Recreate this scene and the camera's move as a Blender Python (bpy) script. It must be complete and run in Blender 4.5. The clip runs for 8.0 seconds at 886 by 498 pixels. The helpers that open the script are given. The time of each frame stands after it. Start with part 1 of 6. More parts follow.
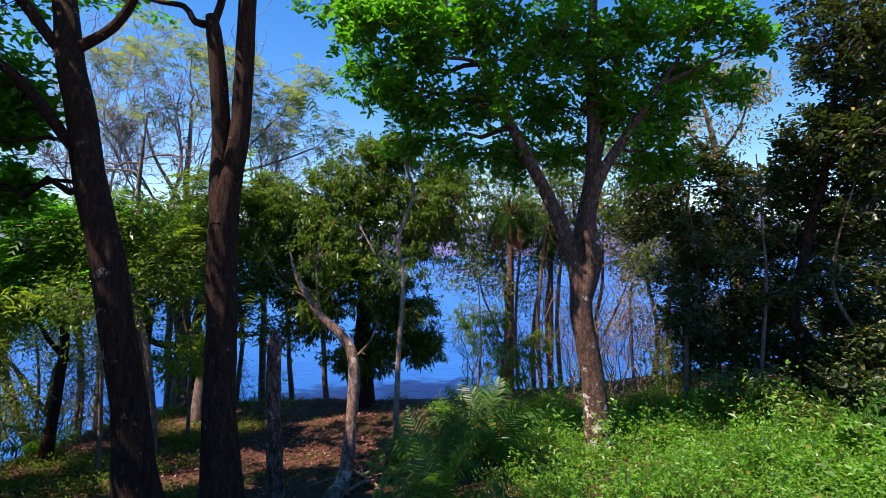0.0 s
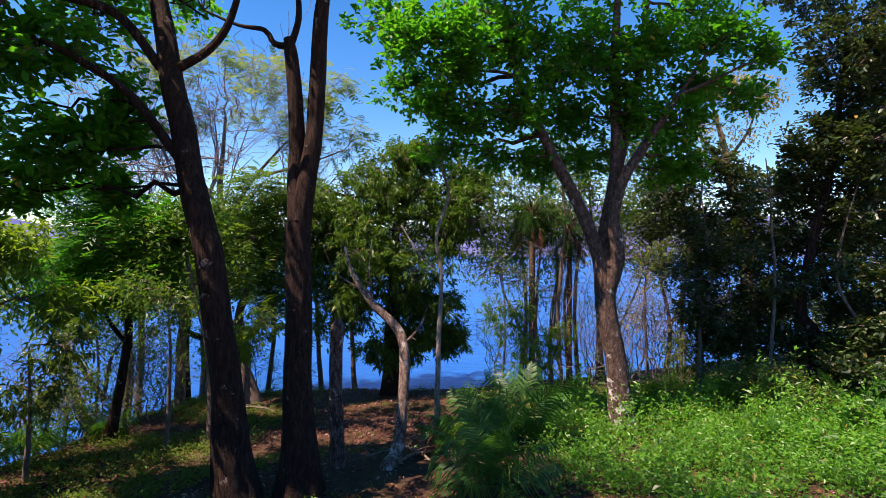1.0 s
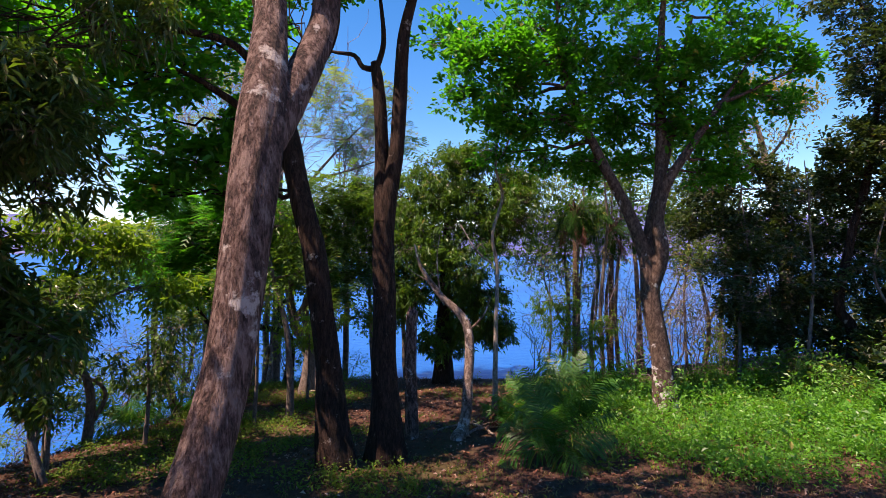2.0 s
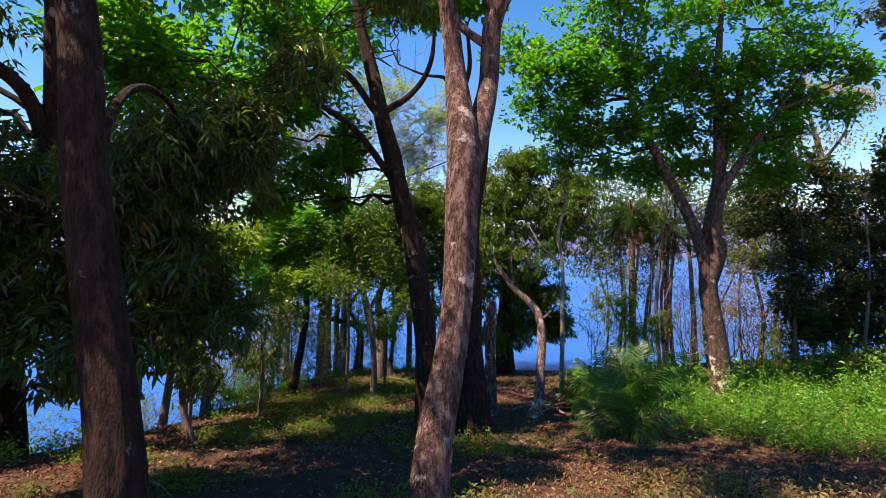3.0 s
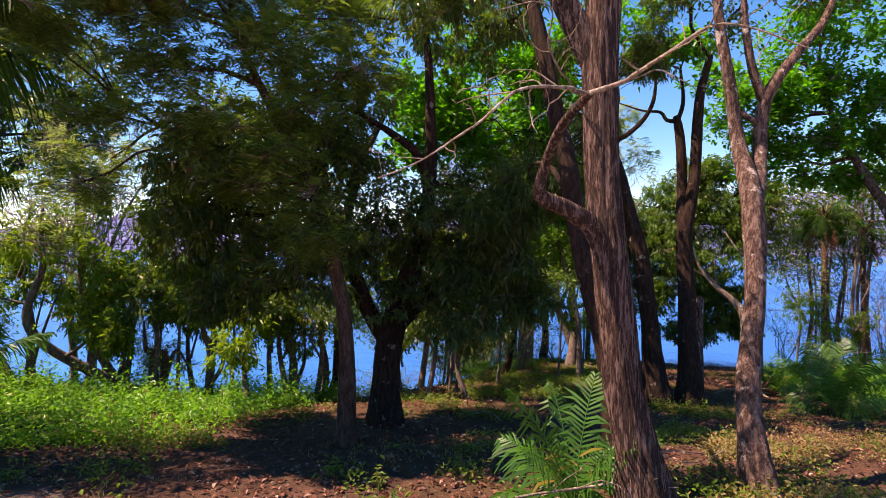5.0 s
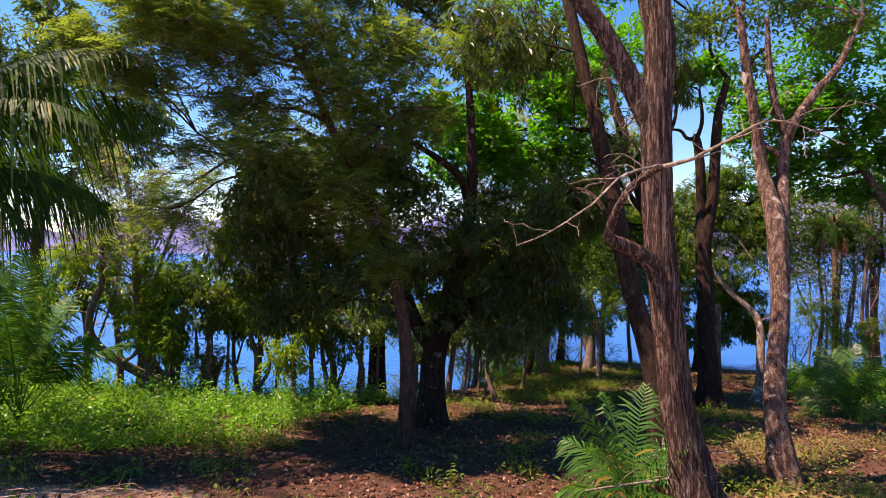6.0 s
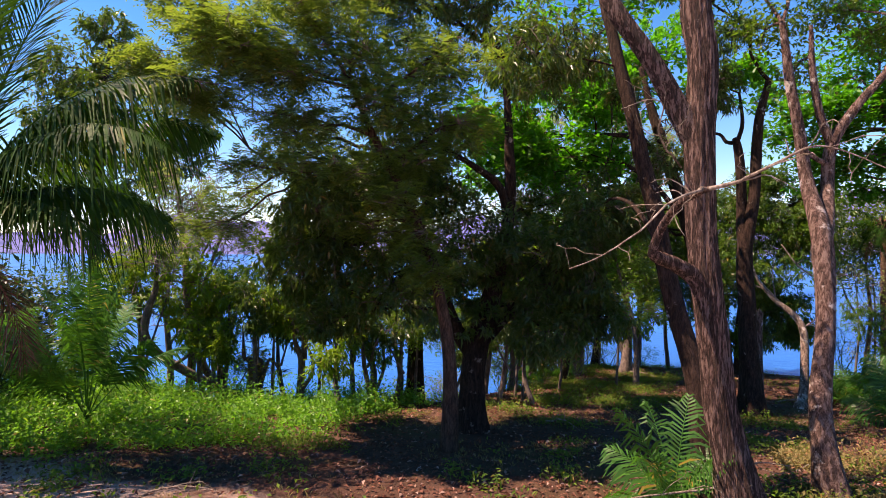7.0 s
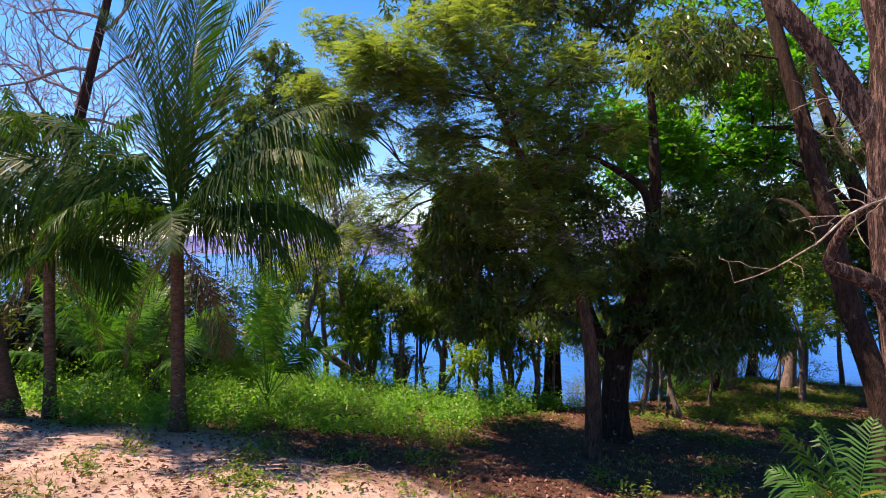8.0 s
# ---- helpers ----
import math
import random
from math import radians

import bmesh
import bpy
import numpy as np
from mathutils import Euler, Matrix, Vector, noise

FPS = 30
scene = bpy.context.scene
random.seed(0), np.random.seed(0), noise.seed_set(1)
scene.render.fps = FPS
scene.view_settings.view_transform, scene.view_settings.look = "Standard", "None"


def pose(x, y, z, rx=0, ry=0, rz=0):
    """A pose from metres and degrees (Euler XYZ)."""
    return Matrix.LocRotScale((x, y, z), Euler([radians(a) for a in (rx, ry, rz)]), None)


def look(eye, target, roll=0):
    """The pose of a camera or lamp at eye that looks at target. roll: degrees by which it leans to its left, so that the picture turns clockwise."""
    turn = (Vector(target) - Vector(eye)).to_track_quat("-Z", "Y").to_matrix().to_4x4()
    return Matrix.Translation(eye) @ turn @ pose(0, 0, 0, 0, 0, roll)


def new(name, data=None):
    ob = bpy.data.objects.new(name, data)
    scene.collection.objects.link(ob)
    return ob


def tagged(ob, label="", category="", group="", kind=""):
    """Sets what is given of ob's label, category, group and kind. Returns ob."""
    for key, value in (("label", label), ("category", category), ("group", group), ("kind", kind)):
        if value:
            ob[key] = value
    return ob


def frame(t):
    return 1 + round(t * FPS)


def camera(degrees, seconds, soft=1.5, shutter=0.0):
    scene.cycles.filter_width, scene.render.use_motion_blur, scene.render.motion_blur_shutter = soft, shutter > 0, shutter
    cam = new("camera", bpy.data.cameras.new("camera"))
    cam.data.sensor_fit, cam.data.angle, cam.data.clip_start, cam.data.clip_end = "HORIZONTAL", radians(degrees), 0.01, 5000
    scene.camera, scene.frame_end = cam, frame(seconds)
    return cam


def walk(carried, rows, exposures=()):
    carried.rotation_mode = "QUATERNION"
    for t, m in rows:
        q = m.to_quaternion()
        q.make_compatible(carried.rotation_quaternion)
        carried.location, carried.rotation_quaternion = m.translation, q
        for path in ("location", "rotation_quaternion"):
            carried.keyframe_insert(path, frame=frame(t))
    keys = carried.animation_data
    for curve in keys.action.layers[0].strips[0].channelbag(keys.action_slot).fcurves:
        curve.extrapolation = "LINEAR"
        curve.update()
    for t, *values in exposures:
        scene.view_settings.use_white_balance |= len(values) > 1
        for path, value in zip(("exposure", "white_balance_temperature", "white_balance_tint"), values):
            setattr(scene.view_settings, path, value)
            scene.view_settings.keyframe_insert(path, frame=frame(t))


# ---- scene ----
cam = camera(79.2, 8.0, soft=0.6)
METRES, EYE, TILT, LEAN, TURN = 12.0, 6.0, 0.0, 0.0, 0.0
ROWS = [
    (0.0, 0.0, 0.0, 0.0, 0.0, 0.0, -0.0),
    (0.5, -0.0359, -0.0473, -0.004, 0.07, 0.0, -0.05),
    (1.0, -0.0733, -0.1007, -0.0087, 0.31, 0.04, -0.09),
    (2.5, -0.1758, -0.2902, -0.0166, 5.43, -0.07, -0.21),
    (3.0, -0.2145, -0.3651, -0.0178, 7.59, -0.1, -0.2),
    (3.5, -0.2551, -0.4474, -0.0179, 10.99, -0.08, -0.18),
    (4.0, -0.2964, -0.5337, -0.0176, 15.52, -0.02, -0.11),
    (4.5, -0.3342, -0.6278, -0.0163, 19.8, -0.07, -0.12),
    (5.0, -0.3678, -0.7223, -0.0068, 21.82, -0.11, -0.09),
    (6.5, -0.4117, -0.8446, 0.0358, 22.71, -0.17, 0.13),
    (7.0, -0.4124, -0.8563, 0.0402, 25.54, -0.11, 0.26),
    (7.5, -0.4134, -0.8708, 0.0452, 31.07, -0.04, 0.38),
    (8.0, -0.4147, -0.8908, 0.0495, 39.37, 0.03, 0.42),
]
walk(cam, [(t, pose(0, 0, EYE, TILT, LEAN, TURN) @ pose(METRES * x, METRES * y, METRES * z, 90 + pitch, roll, yaw)) for t, x, y, z, yaw, pitch, roll in ROWS],
     [(0.0, 1.06, 7000, 28), (2.5, 1.14, 7450, 28), (4.5, 1.36, 8300, 32), (6.5, 1.27, 8100, 31), (8.0, 1.25, 7650, 28)])

# ---- light: a clear tropical sky, the sun high over the lake side ----
SUN_TO = Vector((-0.52, -0.25, 1.0)).normalized()
world = bpy.data.worlds.new("sky")
scene.world = world
world.use_nodes = True
wn, wl = world.node_tree.nodes, world.node_tree.links
sky = wn.new("ShaderNodeTexSky")
sky.sky_type, sky.sun_disc = "NISHITA", False
sky.sun_elevation = math.asin(SUN_TO.z)
sky.sun_rotation = math.atan2(SUN_TO.x, SUN_TO.y)
sky.air_density, sky.dust_density, sky.ozone_density, sky.altitude = 1.0, 0.0, 4.0, 300
tint = wn.new("ShaderNodeHueSaturation")
tint.inputs["Saturation"].default_value = 1.34
wl.new(sky.outputs[0], tint.inputs["Color"])
wl.new(tint.outputs[0], wn["Background"].inputs["Color"])
wn["Background"].inputs["Strength"].default_value = 0.112
sun = new("sun", bpy.data.lights.new("sun", "SUN"))
sun.data.energy, sun.data.angle, sun.data.color = 5.0, radians(0.5), (1.0, 0.9, 0.72)
sun.matrix_world = look((0, 0, 60), Vector((0, 0, 60)) - SUN_TO)

# ---- materials ----
def material(name):
    m = bpy.data.materials.new(name)
    m.use_nodes = True
    m.node_tree.nodes.clear()
    n, l = m.node_tree.nodes, m.node_tree.links
    out = n.new("ShaderNodeOutputMaterial")
    bs = n.new("ShaderNodeBsdfPrincipled")
    l.new(bs.outputs[0], out.inputs[0])
    return m, n, l, bs, out


def coords(n, l, scale=(1, 1, 1)):
    tc, mp = n.new("ShaderNodeTexCoord"), n.new("ShaderNodeMapping")
    mp.inputs["Scale"].default_value = scale
    l.new(tc.outputs["Object"], mp.inputs[0])
    return mp.outputs[0]


def noise_tex(n, l, vec, scale, detail=4, rough=0.6):
    t = n.new("ShaderNodeTexNoise")
    t.inputs["Scale"].default_value, t.inputs["Detail"].default_value, t.inputs["Roughness"].default_value = scale, detail, rough
    l.new(vec, t.inputs["Vector"])
    return t.outputs["Fac"]


def ramp(n, l, fac, stops):
    r = n.new("ShaderNodeValToRGB")
    while len(r.color_ramp.elements) < len(stops):
        r.color_ramp.elements.new(0.5)
    for e, (p, c) in zip(r.color_ramp.elements, stops):
        e.position, e.color = p, (*c, 1)
    l.new(fac, r.inputs[0])
    return r.outputs[0]


def mixed(n, l, fac, a, b, mode="MIX"):
    m = n.new("ShaderNodeMix")
    m.data_type, m.blend_type = "RGBA", mode
    for k, v in ((0, fac), (6, a), (7, b)):
        if isinstance(v, (int, float)):
            m.inputs[k].default_value = v
        elif isinstance(v, tuple):
            m.inputs[k].default_value = (*v, 1)
        else:
            l.new(v, m.inputs[k])
    return m.outputs[2]


def bump(n, l, bs, height, strength, distance):
    b = n.new("ShaderNodeBump")
    b.inputs["Strength"].default_value, b.inputs["Distance"].default_value = strength, distance
    l.new(height, b.inputs["Height"])
    l.new(b.outputs[0], bs.inputs["Normal"])


def bark(name, dark, mid, light, patch, patch_amount=0.62, stretch=0.18, depth=0.03, grain=9, stops=(0.38, 0.5, 0.64), foot_lichen=0.0):
    m, n, l, bs, out = material(name)
    v = coords(n, l, (1, 1, stretch))
    plain = coords(n, l)
    fissure = noise_tex(n, l, v, grain, 6, 0.65)
    fine = noise_tex(n, l, v, grain * 4, 4, 0.7)
    col = ramp(n, l, fissure, [(stops[0], dark), (stops[1], mid), (stops[2], light)])
    col = mixed(n, l, 0.35, col, ramp(n, l, fine, [(0.3, dark), (0.7, light)]))
    spots = noise_tex(n, l, plain, 3.2, 6, 0.7)
    r = n.new("ShaderNodeMapRange")
    r.inputs["From Min"].default_value, r.inputs["From Max"].default_value = patch_amount, patch_amount + 0.06
    if foot_lichen:
        sep, down = n.new("ShaderNodeSeparateXYZ"), n.new("ShaderNodeMapRange")
        l.new(plain, sep.inputs[0])
        down.inputs["From Min"].default_value, down.inputs["From Max"].default_value = 0.2, 1.8
        down.inputs["To Min"].default_value, down.inputs["To Max"].default_value = foot_lichen, 0.0
        l.new(sep.outputs["Z"], down.inputs["Value"])
        more = n.new("ShaderNodeMath")
        l.new(spots, more.inputs[0])
        l.new(down.outputs[0], more.inputs[1])
        spots = more.outputs[0]
    l.new(spots, r.inputs["Value"])
    col = mixed(n, l, r.outputs[0], col, patch)
    l.new(col, bs.inputs["Base Color"])
    bs.inputs["Roughness"].default_value = 0.9
    bs.inputs["Specular IOR Level"].default_value = 0.2
    h = n.new("ShaderNodeMath")
    h.operation = "MULTIPLY_ADD"
    l.new(fissure, h.inputs[0])
    h.inputs[1].default_value = 1.0
    l.new(fine, h.inputs[2])
    bump(n, l, bs, h.outputs[0], 1.0, depth)
    return m


def leaf_material(name, young, old, glow, through_light=0.45, rough=0.45, odd=(0.30, 0.20, 0.04), odd_share=0.04, gloss=0.4):
    m, n, l, bs, out = material(name)
    geo = n.new("ShaderNodeNewGeometry")
    col = ramp(n, l, geo.outputs["Random Per Island"], [(0.0, old), (0.55, young), (1.0 - odd_share - 0.01, young), (1.0 - odd_share * 0.5, odd)])
    big = noise_tex(n, l, coords(n, l), 0.6, 2)
    col = mixed(n, l, ramp(n, l, big, [(0.4, (0, 0, 0)), (0.65, (0.6, 0.6, 0.6))]), col, old)
    l.new(col, bs.inputs["Base Color"])
    bs.inputs["Roughness"].default_value = rough
    bs.inputs["Specular IOR Level"].default_value = gloss
    tr = n.new("ShaderNodeBsdfTranslucent")
    l.new(mixed(n, l, 0.7, col, glow), tr.inputs["Color"])
    mx = n.new("ShaderNodeMixShader")
    mx.inputs[0].default_value = through_light
    l.new(bs.outputs[0], mx.inputs[1])
    l.new(tr.outputs[0], mx.inputs[2])
    l.new(mx.outputs[0], out.inputs[0])
    return m


BARK_DARK = bark("dark_bark", (0.010, 0.005, 0.004), (0.036, 0.018, 0.013), (0.085, 0.047, 0.036), (0.32, 0.26, 0.235), 0.62, 0.2, 0.05, 16)
BARK_RED = bark("red_brown_bark", (0.008, 0.003, 0.003), (0.085, 0.032, 0.026), (0.46, 0.29, 0.25), (0.5, 0.37, 0.33), 0.68, 0.12, 0.16, 25, (0.45, 0.51, 0.58))
BARK_PINK = bark("pinkish_bark", (0.022, 0.010, 0.008), (0.125, 0.062, 0.052), (0.36, 0.235, 0.205), (0.62, 0.52, 0.49), 0.58, 0.3, 0.06, 17, (0.4, 0.49, 0.6))
BARK_GREY = bark("grey_bark", (0.05, 0.033, 0.024), (0.16, 0.11, 0.085), (0.3, 0.225, 0.185), (0.46, 0.41, 0.37), 0.57, 0.5, 0.015)
BARK_PALE = bark("lichen_bark", (0.022, 0.012, 0.010), (0.085, 0.048, 0.038), (0.2, 0.135, 0.11), (0.66, 0.61, 0.60), 0.62, 0.5, 0.03, 13, foot_lichen=0.13)
BARK_MOTTLED = bark("mottled_dead_bark", (0.04, 0.025, 0.02), (0.15, 0.095, 0.075), (0.36, 0.26, 0.22), (0.52, 0.43, 0.39), 0.55, 0.5, 0.03, 14, (0.38, 0.48, 0.6))
BARK_BROWN = bark("brown_bark", (0.02, 0.010, 0.007), (0.075, 0.040, 0.028), (0.16, 0.092, 0.068), (0.26, 0.19, 0.16), 0.66, 0.25, 0.03, 14)
BARK_DEAD = bark("dead_wood", (0.07, 0.045, 0.035), (0.22, 0.16, 0.125), (0.4, 0.32, 0.27), (0.5, 0.43, 0.37), 0.6, 0.2, 0.015, 14)
BARK_TWIG = bark("twig_bark", (0.06, 0.045, 0.04), (0.14, 0.1, 0.09), (0.24, 0.18, 0.16), (0.3, 0.26, 0.24), 0.62, 0.5, 0.006, 12)
BARK_PALM = bark("palm_bark", (0.045, 0.025, 0.017), (0.11, 0.063, 0.042), (0.18, 0.11, 0.08), (0.22, 0.17, 0.14), 0.66, 3.0, 0.02, 8)
LEAF_BROAD = leaf_material("broad_leaf", (0.05, 0.21, 0.012), (0.02, 0.09, 0.010), (0.13, 0.60, 0.012), 0.5)
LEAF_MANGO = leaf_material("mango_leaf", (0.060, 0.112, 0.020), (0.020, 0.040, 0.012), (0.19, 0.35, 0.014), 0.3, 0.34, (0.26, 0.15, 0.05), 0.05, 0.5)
# lighter copy of mango_leaf: sunlight on the bank mango put into its colour
LEAF_MANGO_SUNLIT = leaf_material("sun_tinted_mango_leaf", (0.075, 0.155, 0.018), (0.022, 0.05, 0.012), (0.20, 0.42, 0.016), 0.34, 0.36)
LEAF_MANGO_LIGHT = leaf_material("young_mango_leaf", (0.13, 0.235, 0.018), (0.05, 0.105, 0.012), (0.32, 0.52, 0.02), 0.45, 0.4)
LEAF_FEATHER = leaf_material("feathery_leaf", (0.115, 0.18, 0.028), (0.045, 0.08, 0.018), (0.26, 0.39, 0.035), 0.46, 0.5)
LEAF_PALE = leaf_material("pale_feathery_leaf", (0.17, 0.25, 0.06), (0.11, 0.16, 0.04), (0.34, 0.46, 0.09), 0.45, 0.6)
LEAF_SMALL = leaf_material("small_leaf", (0.075, 0.15, 0.018), (0.03, 0.07, 0.012), (0.22, 0.42, 0.02), 0.38, 0.42)
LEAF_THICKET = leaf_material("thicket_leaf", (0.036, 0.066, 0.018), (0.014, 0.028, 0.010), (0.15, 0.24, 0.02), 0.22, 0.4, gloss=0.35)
LEAF_YELLOW = leaf_material("yellowing_leaf", (0.36, 0.30, 0.05), (0.24, 0.2, 0.06), (0.55, 0.45, 0.06), 0.45, 0.6)
LEAF_PALM = leaf_material("palm_leaf", (0.022, 0.066, 0.010), (0.008, 0.024, 0.005), (0.09, 0.27, 0.010), 0.2, 0.5, (0.2, 0.18, 0.05), 0.03, 0.08)
LEAF_PALM_YOUNG = leaf_material("young_palm_leaf", (0.045, 0.15, 0.022), (0.018, 0.058, 0.010), (0.12, 0.42, 0.025), 0.3, 0.42, gloss=0.3)
LEAF_HERB = leaf_material("herb_leaf", (0.12, 0.325, 0.03), (0.026, 0.10, 0.014), (0.27, 0.68, 0.03), 0.44, 0.4)
LEAF_WEED = leaf_material("weed_leaf", (0.11, 0.205, 0.025), (0.05, 0.10, 0.016), (0.25, 0.37, 0.025), 0.35, 0.55, (0.3, 0.17, 0.06), 0.1, 0.2)
LEAF_DRY = leaf_material("dry_leaf", (0.20, 0.085, 0.062), (0.06, 0.026, 0.019), (0.33, 0.16, 0.10), 0.12, 0.8, (0.44, 0.29, 0.24), 0.14, 0.05)
BARK_PURPLE = bark("purple_grey_bark", (0.12, 0.08, 0.09), (0.22, 0.155, 0.17), (0.33, 0.25, 0.27), (0.36, 0.3, 0.3), 0.6, 0.4, 0.01, 10)
WEED_DRY = leaf_material("dry_weed", (0.27, 0.20, 0.075), (0.14, 0.13, 0.04), (0.36, 0.30, 0.09), 0.35, 0.6, (0.34, 0.15, 0.08), 0.22)
SPATHE = bark("pale_sheath", (0.45, 0.38, 0.33), (0.62, 0.54, 0.48), (0.74, 0.66, 0.6), (0.7, 0.6, 0.5), 0.7, 0.1, 0.008, 14)
GRASS_DRY = leaf_material("dry_grass", (0.34, 0.24, 0.09), (0.17, 0.15, 0.04), (0.4, 0.34, 0.1), 0.3, 0.6)


def ground_material():
    m, n, l, bs, out = material("forest_soil")
    v = coords(n, l)
    big, mid, fine = noise_tex(n, l, v, 0.35, 3), noise_tex(n, l, v, 2.5, 5), noise_tex(n, l, v, 30, 5, 0.75)
    litter_soil = ramp(n, l, mid, [(0.3, (0.022, 0.010, 0.007)), (0.52, (0.056, 0.026, 0.018)), (0.75, (0.13, 0.066, 0.050))])
    dry_soil = ramp(n, l, mid, [(0.3, (0.26, 0.16, 0.13)), (0.55, (0.46, 0.325, 0.28)), (0.75, (0.60, 0.45, 0.40))])
    litter_soil = mixed(n, l, 0.4, litter_soil, ramp(n, l, fine, [(0.3, (0.028, 0.012, 0.008)), (0.7, (0.22, 0.12, 0.09))]))
    dry_soil = mixed(n, l, 0.35, dry_soil, ramp(n, l, fine, [(0.3, (0.13, 0.07, 0.052)), (0.7, (0.66, 0.48, 0.41))]))
    sep = n.new("ShaderNodeSeparateXYZ")
    l.new(v, sep.inputs[0])
    edge = n.new("ShaderNodeMath")
    edge.operation = "MULTIPLY_ADD"
    l.new(noise_tex(n, l, v, 0.9, 4), edge.inputs[0])
    edge.inputs[1].default_value = 4.0
    l.new(sep.outputs["Y"], edge.inputs[2])
    path = n.new("ShaderNodeMapRange")
    path.inputs["From Min"].default_value, path.inputs["From Max"].default_value = -3.6, -2.6
    path.inputs["To Min"].default_value, path.inputs["To Max"].default_value = 1.0, 0.0
    l.new(edge.outputs[0], path.inputs["Value"])
    soil = mixed(n, l, path.outputs[0], litter_soil, dry_soil)
    soil = mixed(n, l, ramp(n, l, big, [(0.5, (0, 0, 0)), (0.65, (0.5, 0.5, 0.5))]), soil, (0.07, 0.065, 0.02))
    l.new(soil, bs.inputs["Base Color"])
    bs.inputs["Roughness"].default_value = 0.95
    bs.inputs["Specular IOR Level"].default_value = 0.15
    bump(n, l, bs, fine, 1.0, 0.03)
    return m


def water_material():
    m, n, l, bs, out = material("lake_water")
    v = coords(n, l, (0.5, 1.0, 1.0))
    big = noise_tex(n, l, coords(n, l, (0.02, 0.05, 1)), 1.0, 4)
    l.new(ramp(n, l, big, [(0.35, (0.004, 0.072, 0.29)), (0.65, (0.010, 0.135, 0.44))]), bs.inputs["Base Color"])
    bs.inputs["Roughness"].default_value = 0.35
    bs.inputs["Specular IOR Level"].default_value = 0.3
    bs.inputs["IOR"].default_value = 1.33
    bump(n, l, bs, noise_tex(n, l, v, 1.6, 5, 0.65), 0.35, 0.15)
    return m


def hill_material():
    m, n, l, bs, out = material("haze_tinted_hills")
    v = coords(n, l)
    # distance haze is put into this blue-violet base colour
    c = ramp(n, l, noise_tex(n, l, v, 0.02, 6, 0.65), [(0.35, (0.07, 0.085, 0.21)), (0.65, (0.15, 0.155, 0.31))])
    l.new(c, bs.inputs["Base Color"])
    bs.inputs["Roughness"].default_value = 1.0
    bs.inputs["Specular IOR Level"].default_value = 0.0
    return m


# ---- mesh helpers ----
rng = np.random.default_rng(7)


class Buf:
    """Vertices and faces of one mesh, gathered piece by piece."""

    def __init__(self):
        self.v, self.q, self.count = [], [], 0

    def add(self, verts, quads):
        verts = np.asarray(verts, dtype=np.float32).reshape(-1, 3)
        self.v.append(verts)
        self.q.append(np.asarray(quads, dtype=np.int32).reshape(-1, 4) + self.count)
        self.count += len(verts)

    def mesh(self, name, mat, smooth=False):
        me = bpy.data.meshes.new(name)
        v = np.concatenate(self.v)
        q = np.concatenate(self.q)
        me.vertices.add(len(v))
        me.vertices.foreach_set("co", v.ravel())
        me.loops.add(q.size)
        me.loops.foreach_set("vertex_index", q.ravel())
        me.polygons.add(len(q))
        me.polygons.foreach_set("loop_start", np.arange(0, q.size, 4, dtype=np.int32))
        me.polygons.foreach_set("use_smooth", np.full(len(q), smooth))
        me.update(calc_edges=True)
        me.materials.append(mat)
        return me


def part(name, buf, mat, parent, label="", smooth=False):
    ob = new(name, buf.mesh(name, mat, smooth))
    ob.parent = parent
    return tagged(ob, label)


def norm(a):
    return a / np.maximum(np.linalg.norm(a, axis=-1, keepdims=True), 1e-9)


def spline(points, step):
    """Resamples a polyline of (x, y, z, r) smoothly."""
    p = np.asarray(points, dtype=float)
    if len(p) == 2:
        n = max(2, int(np.linalg.norm(p[1, :3] - p[0, :3]) / step) + 1)
        return p[0] + np.linspace(0, 1, n)[:, None] * (p[1] - p[0])
    e = np.vstack([2 * p[0] - p[1], p, 2 * p[-1] - p[-2]])
    e[0, 3], e[-1, 3] = p[0, 3], p[-1, 3]
    out = []
    for i in range(1, len(e) - 2):
        a, b, c, d = e[i - 1:i + 3]
        n = max(2, int(np.linalg.norm(c[:3] - b[:3]) / step))
        u = np.linspace(0, 1, n, endpoint=False)[:, None]
        out.append(0.5 * (2 * b + (c - a) * u + (2 * a - 5 * b + 4 * c - d) * u * u + (3 * b - a - 3 * c + d) * u ** 3))
    out.append(p[-1:])
    out = np.vstack(out)
    out[:, 3] = np.maximum(out[:, 3], 0.002)
    return out


